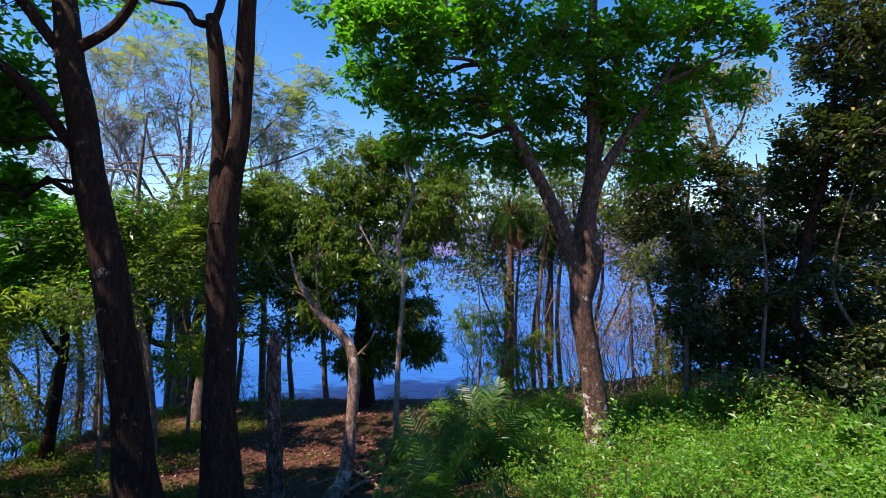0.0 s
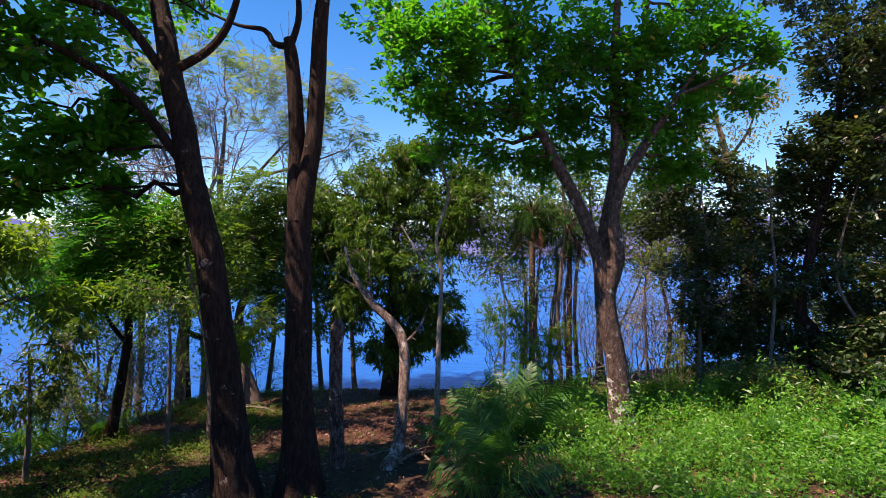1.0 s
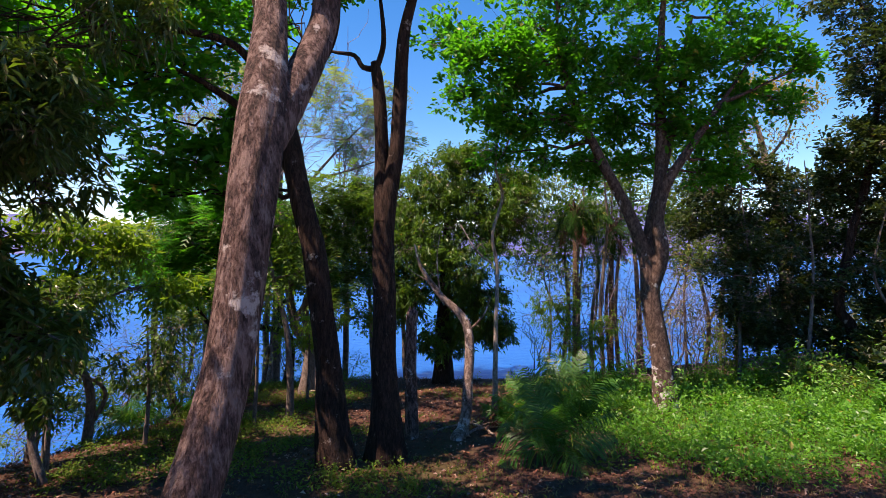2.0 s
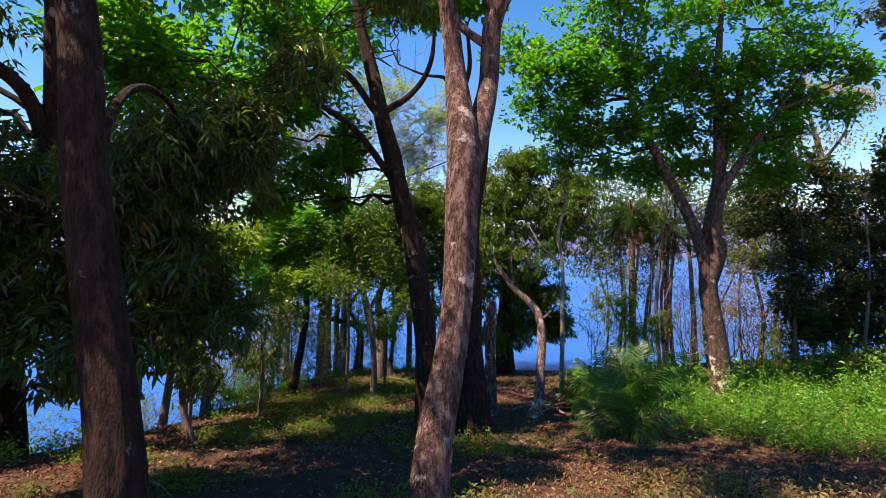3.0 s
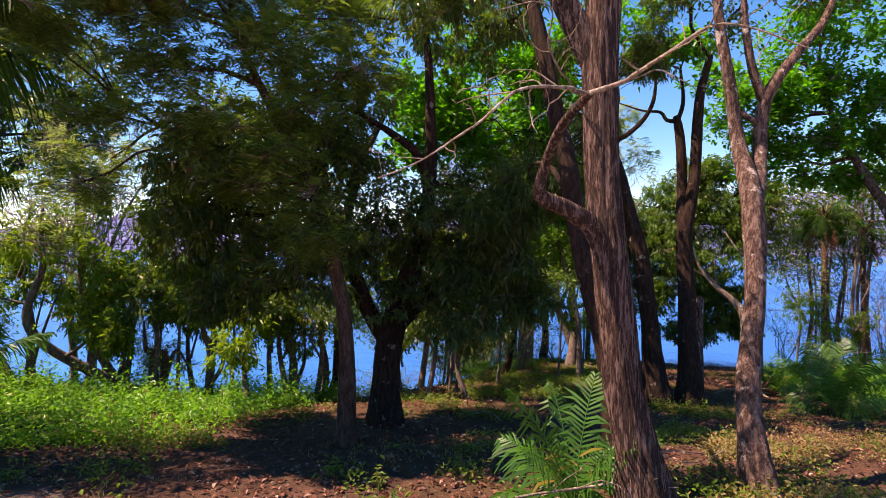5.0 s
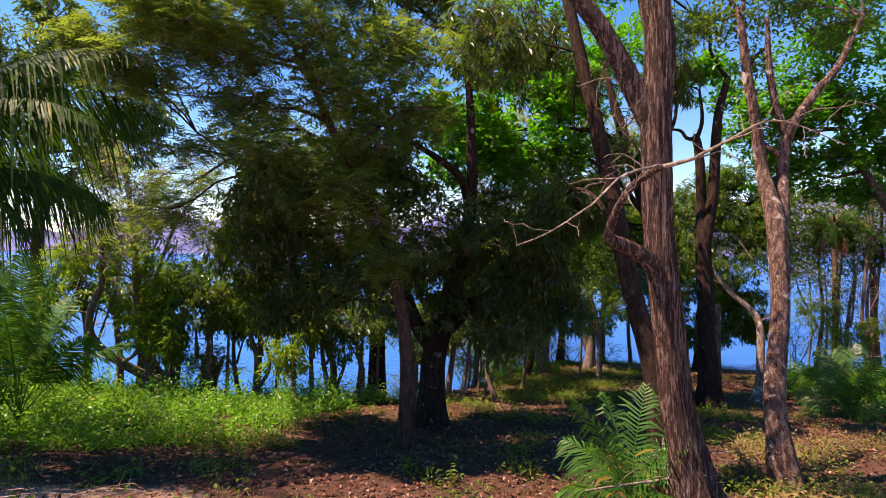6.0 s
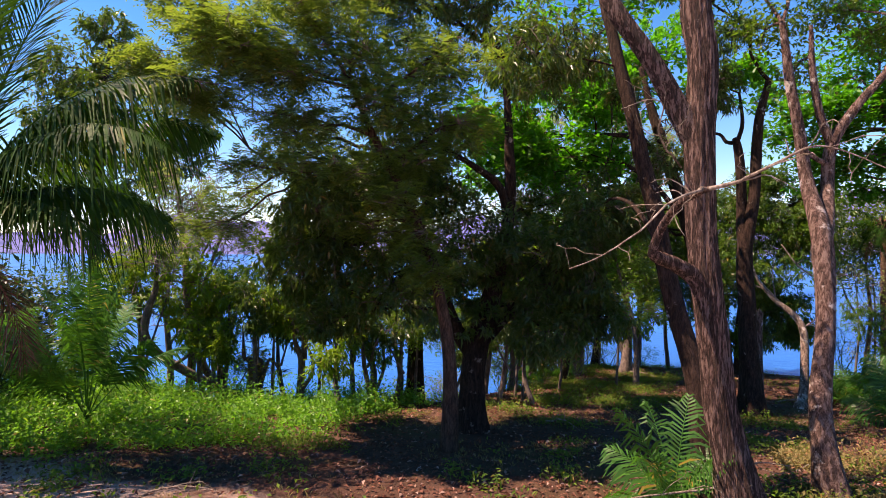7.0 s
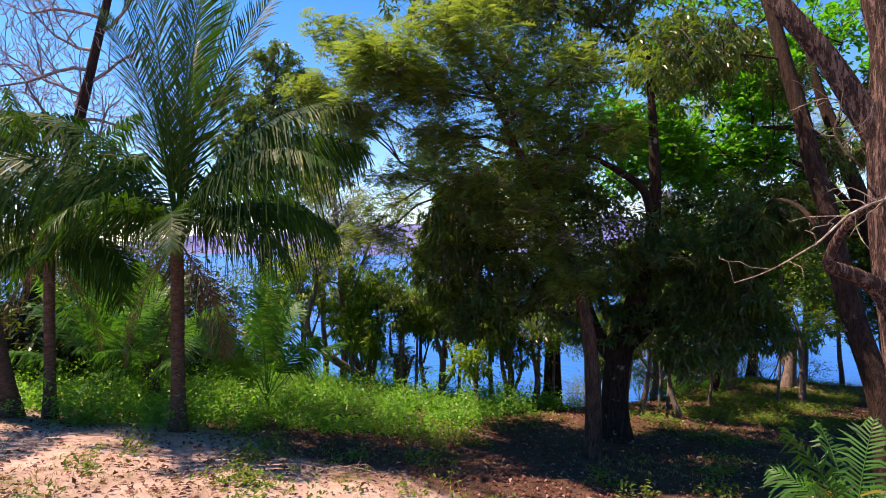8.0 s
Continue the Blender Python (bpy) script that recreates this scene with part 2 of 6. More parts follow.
def tube(buf, path, sides=6, ridge=0.0, seed=0.0, lobes=0.0, close=True):
    """A tapered tube along path (x, y, z, r), with ridged bark where ridge > 0."""
    p, r = path[:, :3], path[:, 3]
    n = len(p)
    t = norm(np.gradient(p, axis=0))
    ref = np.where(np.abs(t[:, 2:3]) < 0.9, np.array([[0, 0, 1.0]]), np.array([[1.0, 0, 0]]))
    if abs(t[:, 2]).mean() > 0.5:
        ref = np.tile([[1.0, 0.1, 0]], (n, 1))
    a = norm(np.cross(t, ref))
    b = np.cross(t, a)
    ang = np.arange(sides) * 2 * np.pi / sides
    k = np.ones((n, sides))
    if ridge > 0:
        dist = np.concatenate([[0], np.cumsum(np.linalg.norm(np.diff(p, axis=0), axis=1))])
        for i in range(n):
            for j in range(sides):
                c, s = math.cos(ang[j]), math.sin(ang[j])
                q = noise.noise((c * 5.5 + seed, s * 5.5, dist[i] * 0.8))
                f = noise.noise((c * 12 + seed, s * 12 + 3, dist[i] * 2.4))
                w = noise.noise((c * 1.6 + seed, s * 1.6 + 5, dist[i] * 0.8))
                k[i, j] += ridge * (0.8 - 2.6 * max(0.0, 0.35 - abs(q)) - 1.0 * max(0.0, 0.3 - abs(f))) + ridge * 0.8 * w
    if lobes > 0:
        foot = np.exp(-np.linspace(0, 12, n))[:, None]
        k += lobes * foot * (0.6 + 0.8 * np.maximum(0, np.cos(ang * 5 + seed))[None] ** 2)
    rr = r[:, None] * k
    v = p[:, None] + rr[..., None] * (np.cos(ang)[None, :, None] * a[:, None] + np.sin(ang)[None, :, None] * b[:, None])
    i, j = np.meshgrid(np.arange(n - 1), np.arange(sides), indexing="ij")
    jn = (j + 1) % sides
    quads = np.stack([i * sides + j, i * sides + jn, (i + 1) * sides + jn, (i + 1) * sides + j], -1).reshape(-1, 4)
    v = v.reshape(-1, 3)
    if close and sides >= 4 and sides % 2 == 0:
        top = (n - 1) * sides
        caps = [[top, top + m, top + m + 1, top + m + 2] for m in range(1, sides - 2, 2)]
        quads = np.vstack([quads, caps])
    buf.add(v, quads)


def wander(path, amount, seed):
    out = path.copy()
    for i in range(1, len(out)):
        x, y, z = out[i, :3]
        out[i, 0] += amount * noise.noise((x * 0.9 + seed, y * 0.9, z * 0.7))
        out[i, 1] += amount * noise.noise((x * 0.9, y * 0.9 + seed + 9, z * 0.7))
    return out


def leaves(buf, base, way, up, length, width, widest=0.5, fold=0.25, droop=0.15, kite=False):
    """Folded six-cornered leaves; all arguments are arrays of one entry a leaf."""
    n = len(base)
    way = norm(way)
    side = norm(np.cross(way, up))
    nrm = np.cross(side, way)
    L, W = length[:, None], width[:, None]
    if kite:
        mid = base + way * L * widest + nrm * W * fold
        v = np.stack([base, mid + side * W * 0.5, base + way * L - np.array([[0, 0, 1.0]]) * L * droop, mid - side * W * 0.5], 1)
        buf.add(v, np.arange(n * 4).reshape(-1, 4))
        return
    tip = base + way * L - np.array([[0, 0, 1.0]]) * L * droop
    p1 = base + way * L * widest * 0.55 + nrm * W * fold * 0.8
    p2 = base + way * L * (widest + 0.28) + nrm * W * fold - np.array([[0, 0, 1.0]]) * L * droop * 0.5
    v = np.stack([base, p1 + side * W * 0.42, p2 + side * W * 0.44, tip, p2 - side * W * 0.44, p1 - side * W * 0.42], 1)
    q = np.array([[0, 1, 2, 3], [0, 3, 4, 5]])
    buf.add(v, (np.arange(n)[:, None, None] * 6 + q[None]))


def rand_dirs(n):
    return norm(rng.normal(size=(n, 3)))


def foliage(buf, tips, outward, style, size):
    """Leaves round every twig end. outward: the way the twig points."""
    n = len(tips)
    if style == "feather":
        per = 6
        base = np.repeat(tips, per, 0) + rng.normal(scale=0.10 * size, size=(n * per, 3))
        way = norm(np.repeat(outward, per, 0) * [0.7, 0.7, 0.35] + rand_dirs(n * per) * [1, 1, 0.3] + [0, 0, -0.08])
        length = size * rng.uniform(0.18, 0.34, n * per)
        up = norm(np.array([[0, 0, 1.0]]) + rand_dirs(n * per) * 0.35)
        side = norm(np.cross(way, up))
        pairs = 4
        for k in range(pairs):
            f = (k + 0.6) / pairs
            root = base + way * (length * f)[:, None] - np.array([[0, 0, 1.0]]) * (length * f * f * 0.25)[:, None]
            for s in (-1, 1):
                w = norm(side * s + way * 0.55)
                ll = length * 0.36 * (1 - 0.5 * abs(f - 0.45))
                half = way * (ll * 0.21)[:, None]
                tipp = root + w * ll[:, None] - np.array([[0, 0, 1.0]]) * (ll * 0.15)[:, None]
                v = np.stack([root - half, root + half, tipp + half * 0.6, tipp - half * 0.6], 1)
                buf.add(v, np.arange(len(root) * 4).reshape(-1, 4))
        return
    per = {"mango": 17, "mango_far": 17, "broad": 12, "small": 16, "herb": 7}[style]
    spread = {"mango": 0.055, "mango_far": 0.065, "broad": 0.10, "small": 0.17, "herb": 0.12}[style] * size
    base = np.repeat(tips, per, 0) + rng.normal(scale=spread, size=(n * per, 3))
    o = np.repeat(outward, per, 0)
    d = rand_dirs(n * per)
    if style in ("mango", "mango_far"):
        way = norm(o * 0.55 + d * [1, 1, 0.75] + [0, 0, -0.34])
        length = size * rng.uniform(0.10, 0.21, n * per)
        width, widest, droop = length * (0.34 if style == "mango_far" else 0.25), 0.42, 0.2
    elif style == "broad":
        way = norm(o * 0.5 + d * [1, 1, 0.5] + [0, 0, 0.12])
        length = size * rng.uniform(0.13, 0.25, n * per)
        width, widest, droop = length * 0.56, 0.56, 0.12
    else:
        way = norm(o * 0.4 + d * [1, 1, 0.7] + [0, 0, -0.1])
        length = size * rng.uniform(0.075, 0.145, n * per)
        width, widest, droop = length * 0.46, 0.45, 0.12
    up = norm(np.array([[0, 0, 1.0]]) + rand_dirs(n * per) * 0.5)
    leaves(buf, base, way, up, length, width, widest, 0.22, droop, style in ("small", "herb", "mango", "mango_far"))


def bezier(a, b, lift, r0, r1, n, bow=0.15):
    """A branch from a to b that leaves upwards and bows a little."""
    a, b = np.asarray(a, float), np.asarray(b, float)
    d = np.linalg.norm(b - a)
    c = (a + b) / 2 + np.array([0, 0, lift * d]) + rng.normal(scale=bow * d * 0.5, size=3)
    u = np.linspace(0, 1, n)[:, None]
    p = (1 - u) ** 2 * a + 2 * u * (1 - u) * c + u * u * b
    p[1:-1] += rng.normal(scale=0.025 * d, size=(n - 2, 3)) if n > 2 else 0
    return np.hstack([p, r0 + (r1 - r0) * u ** 0.8])


def tree(name, label, trunk, limbs, blobs, style, bark_mat, leaf_mat, size=1.0, sides=14, ridge=0.05, step=0.16,
         first=0.35, lift=0.05, twig_r=0.006, lobes=0.5, category="tree", group="", bare=0, seed=0.0, hollow=0.35, limb_k=1.0, dense=1.0, twig_mat=None):
    """trunk, limbs: lists of (x, y, z, r). blobs: (x, y, z, radius, half height, twig ends) masses of the crown.
    first: the share of the trunk below the first boughs."""
    base = trunk[0]
    top = tagged(new(name), label, category, group)
    top.location = base[:3]
    shift = np.array([*base[:3], 0.0])
    path = wander(spline(trunk, step) - shift, 0.05, seed)
    path[0, 2] -= 0.25
    b = Buf()
    tube(b, path, sides, ridge, seed, lobes)
    part("trunk", b, bark_mat, top, smooth=True)
    nodes = [path[int(len(path) * first):]]
    for li in limbs:
        lp = wander(spline(li, step) - shift, 0.06, seed + 3)
        b = Buf()
        tube(b, lp, max(6, sides - 4), ridge, seed + 1)
        part("limb", b, bark_mat, top, smooth=True)
        nodes.append(lp[len(lp) // 3:])
    nodes = np.vstack(nodes)
    twigs, crown = Buf(), Buf()
    any_wood = any_leaf = False
    for bx, by, bz, rad, half, count in blobs:
        c = np.array([bx, by, bz]) - shift[:3]
        gap = nodes[:, :3] - c
        cost = np.linalg.norm(gap, axis=1) + np.maximum(0, gap[:, 2]) * 1.5 + np.maximum(0, -gap[:, 2] - 3) * 0.3
        k = int(np.argmin(cost))
        d = np.linalg.norm(gap[k])
        r0 = min(nodes[k, 3] * 0.75, 0.018 + 0.022 * d) * limb_k
        wood = Buf()
        bough = bezier(nodes[k, :3], c, lift, r0, 0.016, max(4, int(d / 0.35)))
        tube(wood, bough, 6)
        any_wood = True
        fine = [bough[len(bough) // 2:]]
        count = int(count * dense)
        forks = max(3, count // 9)
        ends = rand_dirs(forks) * rng.uniform(0.35, 0.8, (forks, 1)) * [rad, rad, half] + c
        for e in ends:
            f0 = bough[rng.integers(len(bough) // 2, len(bough))]
            br = bezier(f0[:3], e, 0.08, max(0.010, f0[3] * 0.5), 0.006, 5)
            tube(wood, br, 4)
            fine.append(br[1:])
        part("bough", wood, bark_mat, top, smooth=True)
        fine = np.vstack(fine)
        dirs = rand_dirs(count)
        tips = dirs * (hollow + (1 - hollow) * rng.uniform(0, 1, (count, 1)) ** 0.6) * [rad, rad, half]
        tips *= (0.82 + 0.32 * np.array([noise.noise((t[0] * 1.3 + bx, t[1] * 1.3 + by, t[2] * 1.3 + bz)) for t in dirs]) * 1.4)[:, None]
        tips = tips + c
        out = []
        for tp in tips:
            j = int(np.argmin(((fine[:, :3] - tp) ** 2).sum(1)))
            tw = bezier(fine[j, :3], tp, 0.06, twig_r * 1.3, twig_r * 0.5, 3)
            tube(twigs, tw, 3, close=False)
            out.append(tw[-1, :3] - tw[-2, :3])
        leafy = slice(0, count - int(count * bare))
        if bare < 1:
            foliage(crown, tips[leafy], norm(np.array(out))[leafy], style, size)
            any_leaf = True
    if any_wood:
        tagged(part("twig_spray", twigs, twig_mat or BARK_TWIG, top), kind="stuff")
    if any_leaf:
        tagged(part("crown", crown, leaf_mat, top), kind="stuff")
    return top


# ---- the ground: a wooded point that slopes down to a lake ----
EDGE = np.array([(-400, 20), (-120, 9), (-60, 4), (-40, 4), (-27, 4), (-19, 5), (-15.8, 6), (-13.9, 9), (-13.4, 14), (-13.7, 19), (-13, 22.5), (-11, 24.5), (-8, 24.5), (-4, 23.5),
                 (0, 23), (6, 24.5), (14, 28), (26, 31), (60, 36), (150, 45), (400, 60)], dtype=float)
WATER = -1.6


def shore_distance(x, y):
    """Metres inland from the edge of the bank; minus out over the lake."""
    x, y = np.asarray(x, float), np.asarray(y, float)
    best = np.full(x.shape, 1e9)
    inside = np.zeros(x.shape, bool)
    for (ax, ay), (bx, by) in zip(EDGE[:-1], EDGE[1:]):
        t = np.clip(((x - ax) * (bx - ax) + (y - ay) * (by - ay)) / ((bx - ax) ** 2 + (by - ay) ** 2), 0, 1)
        best = np.minimum(best, np.hypot(x - ax - t * (bx - ax), y - ay - t * (by - ay)))
        cross = ((ax <= x) & (x < bx)) | ((bx <= x) & (x < ax))
        yy = ay + (x - ax) / (bx - ax if bx != ax else 1e-9) * (by - ay)
        inside ^= cross & (y < yy)
    return np.where(inside, best, -best)


def ground_z(x, y):
    x, y = np.asarray(x, float), np.asarray(y, float)
    cx, cy = np.clip(x, -40, 30), np.clip(y, -25, 34)
    z = 2.712 + 0.0366 * cx - 0.1496 * cy - 0.00023 * cx * cx + 0.00069 * cx * cy + 0.00144 * cy * cy
    z = z + 0.05 * np.sin(x * 1.7 + 0.6 * np.sin(y)) * np.sin(y * 1.3 + 1) + 0.04 * np.sin(x * 0.7 - y * 0.9)
    d = shore_distance(x, y)
    fall = 1 / (1 + np.exp(np.clip((d + 0.2) * 1.9, -40, 40)))
    return z * (1 - fall) + (WATER - 2.0) * fall


def axis(lo, hi, step, far):
    mid = np.arange(lo, hi, step)
    grow = np.geomspace(step * 2, far, 26)
    return np.concatenate([lo - grow[::-1], mid, hi - step + grow])


def sheet(name, xs, ys, zf, mat):
    X, Y = np.meshgrid(xs, ys, indexing="ij")
    v = np.stack([X, Y, zf(X, Y)], -1).reshape(-1, 3)
    i, j = np.meshgrid(np.arange(len(xs) - 1), np.arange(len(ys) - 1), indexing="ij")
    a = i * len(ys) + j
    b = Buf()
    b.add(v, np.stack([a, a + len(ys), a + len(ys) + 1, a + 1], -1).reshape(-1, 4))
    return new(name, b.mesh(name, mat, True))


tagged(sheet("ground", axis(-32, 26, 0.38, 2500), axis(-22, 38, 0.38, 2500), ground_z, ground_material()),
       "sloping forest floor of reddish soil and dry leaf litter", "ground", kind="structure")
tagged(sheet("water", axis(-60, 60, 20, 3000), axis(0, 60, 20, 3000), lambda x, y: np.full(x.shape, WATER), water_material()),
       "deep blue lake water with small wind ripples", "lake", kind="structure")


def hill_z(x, y):
    h = np.zeros(x.shape)
    for i in range(x.shape[0]):
        for j in range(x.shape[1]):
            h[i, j] = 22 + 55 * noise.fractal((x[i, j] * 0.0016, y[i, j] * 0.0016, 3), 1.0, 2.0, 5)
    ramp_up = np.clip((y - 560 - 0.1 * np.abs(x)) / 500, 0, 1) ** 0.7
    return WATER - 1 + (np.maximum(h, 6 + 18 * np.clip(-x / 500, 0, 1)) + 22 * np.clip((x + 150) / 350, 0, 1)) * ramp_up * (1.5 + 0.9 * np.clip(-x / 400, 0, 1))


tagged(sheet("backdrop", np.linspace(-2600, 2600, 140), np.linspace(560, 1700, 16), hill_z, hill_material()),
       "wooded hills across the lake with blue haze painted on", "hills", kind="structure")


def gz(x, y):
    return float(ground_z(np.array([x]), np.array([y]))[0])


def foot(x, y, r):
    return (x, y, gz(x, y), r)


# ---- the large trees by the path ----
tree("tree", "tall tree with a pale lichen-spotted trunk and bright green broad leaves",
     [foot(3.88, 13.1, 0.34), (3.7, 13.1, 2.6, 0.27), (3.4, 13.2, 4.6, 0.27), (3.45, 13.3, 6.2, 0.2), (3.75, 13.3, 8.5, 0.17), (3.7, 13.4, 11.0, 0.13), (3.9, 13.4, 14, 0.06)],
     [[(3.4, 13.2, 4.4, 0.22), (3.15, 13.20, 6.01, 0.19), (2.31, 13.20, 7.82, 0.15), (1.32, 13.00, 9.72, 0.11), (0.63, 13.00, 11.78, 0.06)],
      [(3.4, 13.2, 4.5, 0.2), (3.65, 13.00, 5.74, 0.2), (3.58, 13.00, 6.84, 0.16), (3.93, 12.80, 8.04, 0.13), (5.21, 12.80, 9.93, 0.08)],
      [(3.6, 13.3, 7.2, 0.12), (4.29, 13.30, 10.50, 0.09), (4.58, 13.30, 12.61, 0.06)]],
     # the last two masses are added out of view to shade the herbs
     [(-1.8, 12.0, 11.2, 0.95, 0.76, 50), (-0.6, 12.5, 10.6, 1.19, 0.92, 80), (0.9, 13.0, 11.5, 1.37, 0.96, 90), (-0.2, 12.6, 9.3, 0.93, 0.66, 50), (1.0, 13.0, 9.6, 1.10, 0.82, 70), (2.9, 13.5, 11.4, 1.57, 1.14, 100), (4.6, 13.0, 11.2, 1.37, 1.10, 90), (2.6, 14.0, 9.6, 1.18, 1.03, 70), (4.1, 13.2, 9.5, 1.11, 0.84, 60), (5.4, 13.0, 9.2, 0.96, 0.82, 50), (6.4, 13.0, 11.5, 1.37, 0.62, 60), (7.3, 12.5, 10.9, 0.66, 0.46, 30), (0.9, 13.0, 13.6, 2.47, 1.23, 110), (5.0, 13.0, 13.7, 2.47, 1.23, 110), (1.7, 13.6, 8.4, 0.86, 0.57, 30), (5.3, 14.0, 8.2, 0.89, 0.59, 30)] + [(-1.2, 12.4, 9.6, 0.79, 0.65, 40), (2.0, 13.2, 10.5, 1.25, 0.84, 60), (3.6, 13.0, 10.4, 1.10, 0.82, 50), (0.5, 13.4, 8.4, 0.85, 0.57, 30), (5.9, 13.2, 10.3, 0.97, 0.70, 40), (-0.6, 12.2, 11.4, 1.03, 0.64, 40), (3.2, 14.0, 8.5, 0.89, 0.74, 30), (6.1, 14.2, 8.3, 0.75, 0.60, 24)] + [(-2.0, 14.1, 10.6, 1.48, 1.11, 50), (-0.7, 14.7, 9.0, 1.14, 0.95, 44), (2.0, 14.5, 8.4, 1.11, 0.83, 40), (5.5, 14.8, 9.2, 1.29, 0.92, 50), (0.1, 13.8, 12.6, 2.15, 1.08, 60), (3.3, 14.1, 13.4, 2.15, 1.08, 60), (6.4, 14.4, 12.7, 2.15, 1.08, 60), (7.8, 14.5, 10.5, 1.26, 0.90, 44), (-2.4, 13.6, 12.3, 1.44, 1.08, 50), (0.5, 11.2, 14.6, 2.2, 0.9, 90), (2.4, 11.0, 14.8, 2.0, 0.8, 80)],
     "broad", BARK_PALE, LEAF_BROAD, 0.95, seed=1.0, ridge=0.04, lobes=0.25, dense=1.35, hollow=0.05)

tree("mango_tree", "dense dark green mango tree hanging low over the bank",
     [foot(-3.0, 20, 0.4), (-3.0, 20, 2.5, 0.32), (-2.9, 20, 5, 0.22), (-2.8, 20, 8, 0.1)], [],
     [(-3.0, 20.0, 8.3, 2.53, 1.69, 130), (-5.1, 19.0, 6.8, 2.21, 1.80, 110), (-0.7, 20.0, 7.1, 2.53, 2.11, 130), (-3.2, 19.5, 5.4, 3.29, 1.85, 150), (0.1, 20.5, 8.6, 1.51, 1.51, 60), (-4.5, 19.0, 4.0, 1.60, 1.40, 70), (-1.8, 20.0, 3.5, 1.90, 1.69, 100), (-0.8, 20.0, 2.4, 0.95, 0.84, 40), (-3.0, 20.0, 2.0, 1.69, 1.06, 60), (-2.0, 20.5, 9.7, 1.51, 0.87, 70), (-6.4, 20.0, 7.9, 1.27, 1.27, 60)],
     "mango_far", BARK_DARK, LEAF_MANGO_SUNLIT, 1.25, sides=10, ridge=0, seed=2.0, first=0.2, dense=4.1, hollow=0.15)

tree("tree", "leaning dark-barked tree with large bright leaves high up",
     [foot(-4.4, 7.9, 0.304), (-4.6, 7.85, 3.5, 0.239), (-4.91, 7.8, 5.9, 0.225), (-5.5, 8.1, 8, 0.202), (-6.2, 8.6, 10.4, 0.156), (-6.7, 8.8, 12.5, 0.074)],
     [[(-5.3, 8.0, 7.2, 0.085), (-6.16, 7.89, 8.44, 0.075), (-6.84, 7.52, 8.97, 0.064), (-7.35, 7.27, 9.21, 0.037)],
      [(-5.85, 8.35, 9.0, 0.085), (-6.55, 8.05, 9.93, 0.075), (-7.32, 7.48, 10.05, 0.064), (-8.70, 7.45, 10.15, 0.037)],
      [(-5.88, 8.35, 9.0, 0.09), (-5.13, 8.30, 9.45, 0.07), (-4.57, 8.07, 10.16, 0.055), (-4.44, 8.09, 11.36, 0.028)]],
     [(-6.7, 8.5, 8.3, 0.54, 0.81, 50), (-7.2, 9.0, 7.0, 0.43, 0.57, 40), (-7.5, 7.5, 9.2, 1.02, 0.74, 80), (-7.3, 7.8, 7.5, 0.76, 0.57, 60), (-8.5, 8.3, 7.0, 0.71, 0.51, 50), (-6.7, 8.0, 8.0, 0.58, 0.49, 30), (-11.0, 7.6, 10.3, 1.51, 1.10, 110), (-12.2, 7.5, 11.0, 1.10, 1.10, 70), (-10.5, 5.0, 10.1, 1.48, 1.03, 90), (-9.4, 4.9, 9.2, 0.85, 0.85, 50), (-7.9, 8.0, 11.2, 1.51, 0.82, 60), (-10.3, 7.7, 9.7, 1.95, 1.56, 90), (-8.9, 8.3, 8.3, 1.37, 1.37, 50), (-10.1, 8.3, 12.8, 2.21, 1.40, 80), (-8.1, 9.2, 11.4, 1.40, 1.40, 60), (-6.9, 9.9, 12.2, 1.60, 1.60, 60), (-5.6, 11.6, 14.4, 1.90, 1.48, 60), (-7.8, 9.4, 10.2, 1.40, 1.40, 50), (-9.1, 4.1, 9.0, 0.69, 0.61, 70), (-7.9, 6.9, 11.3, 1.18, 1.03, 60), (-9.8, 7.4, 12.1, 1.27, 0.95, 50), (-10.0, 6.0, 9.7, 1.4, 1.1, 90), (-9.0, 6.4, 8.6, 1.0, 0.9, 60), (-11.0, 5.6, 8.8, 1.1, 0.9, 60), (-8.2, 6.6, 9.5, 1.0, 0.8, 50)],
     "broad", BARK_DARK, LEAF_BROAD, 1.0, seed=4.0, ridge=0.08, sides=24, step=0.1, dense=1.0, limb_k=0.7)

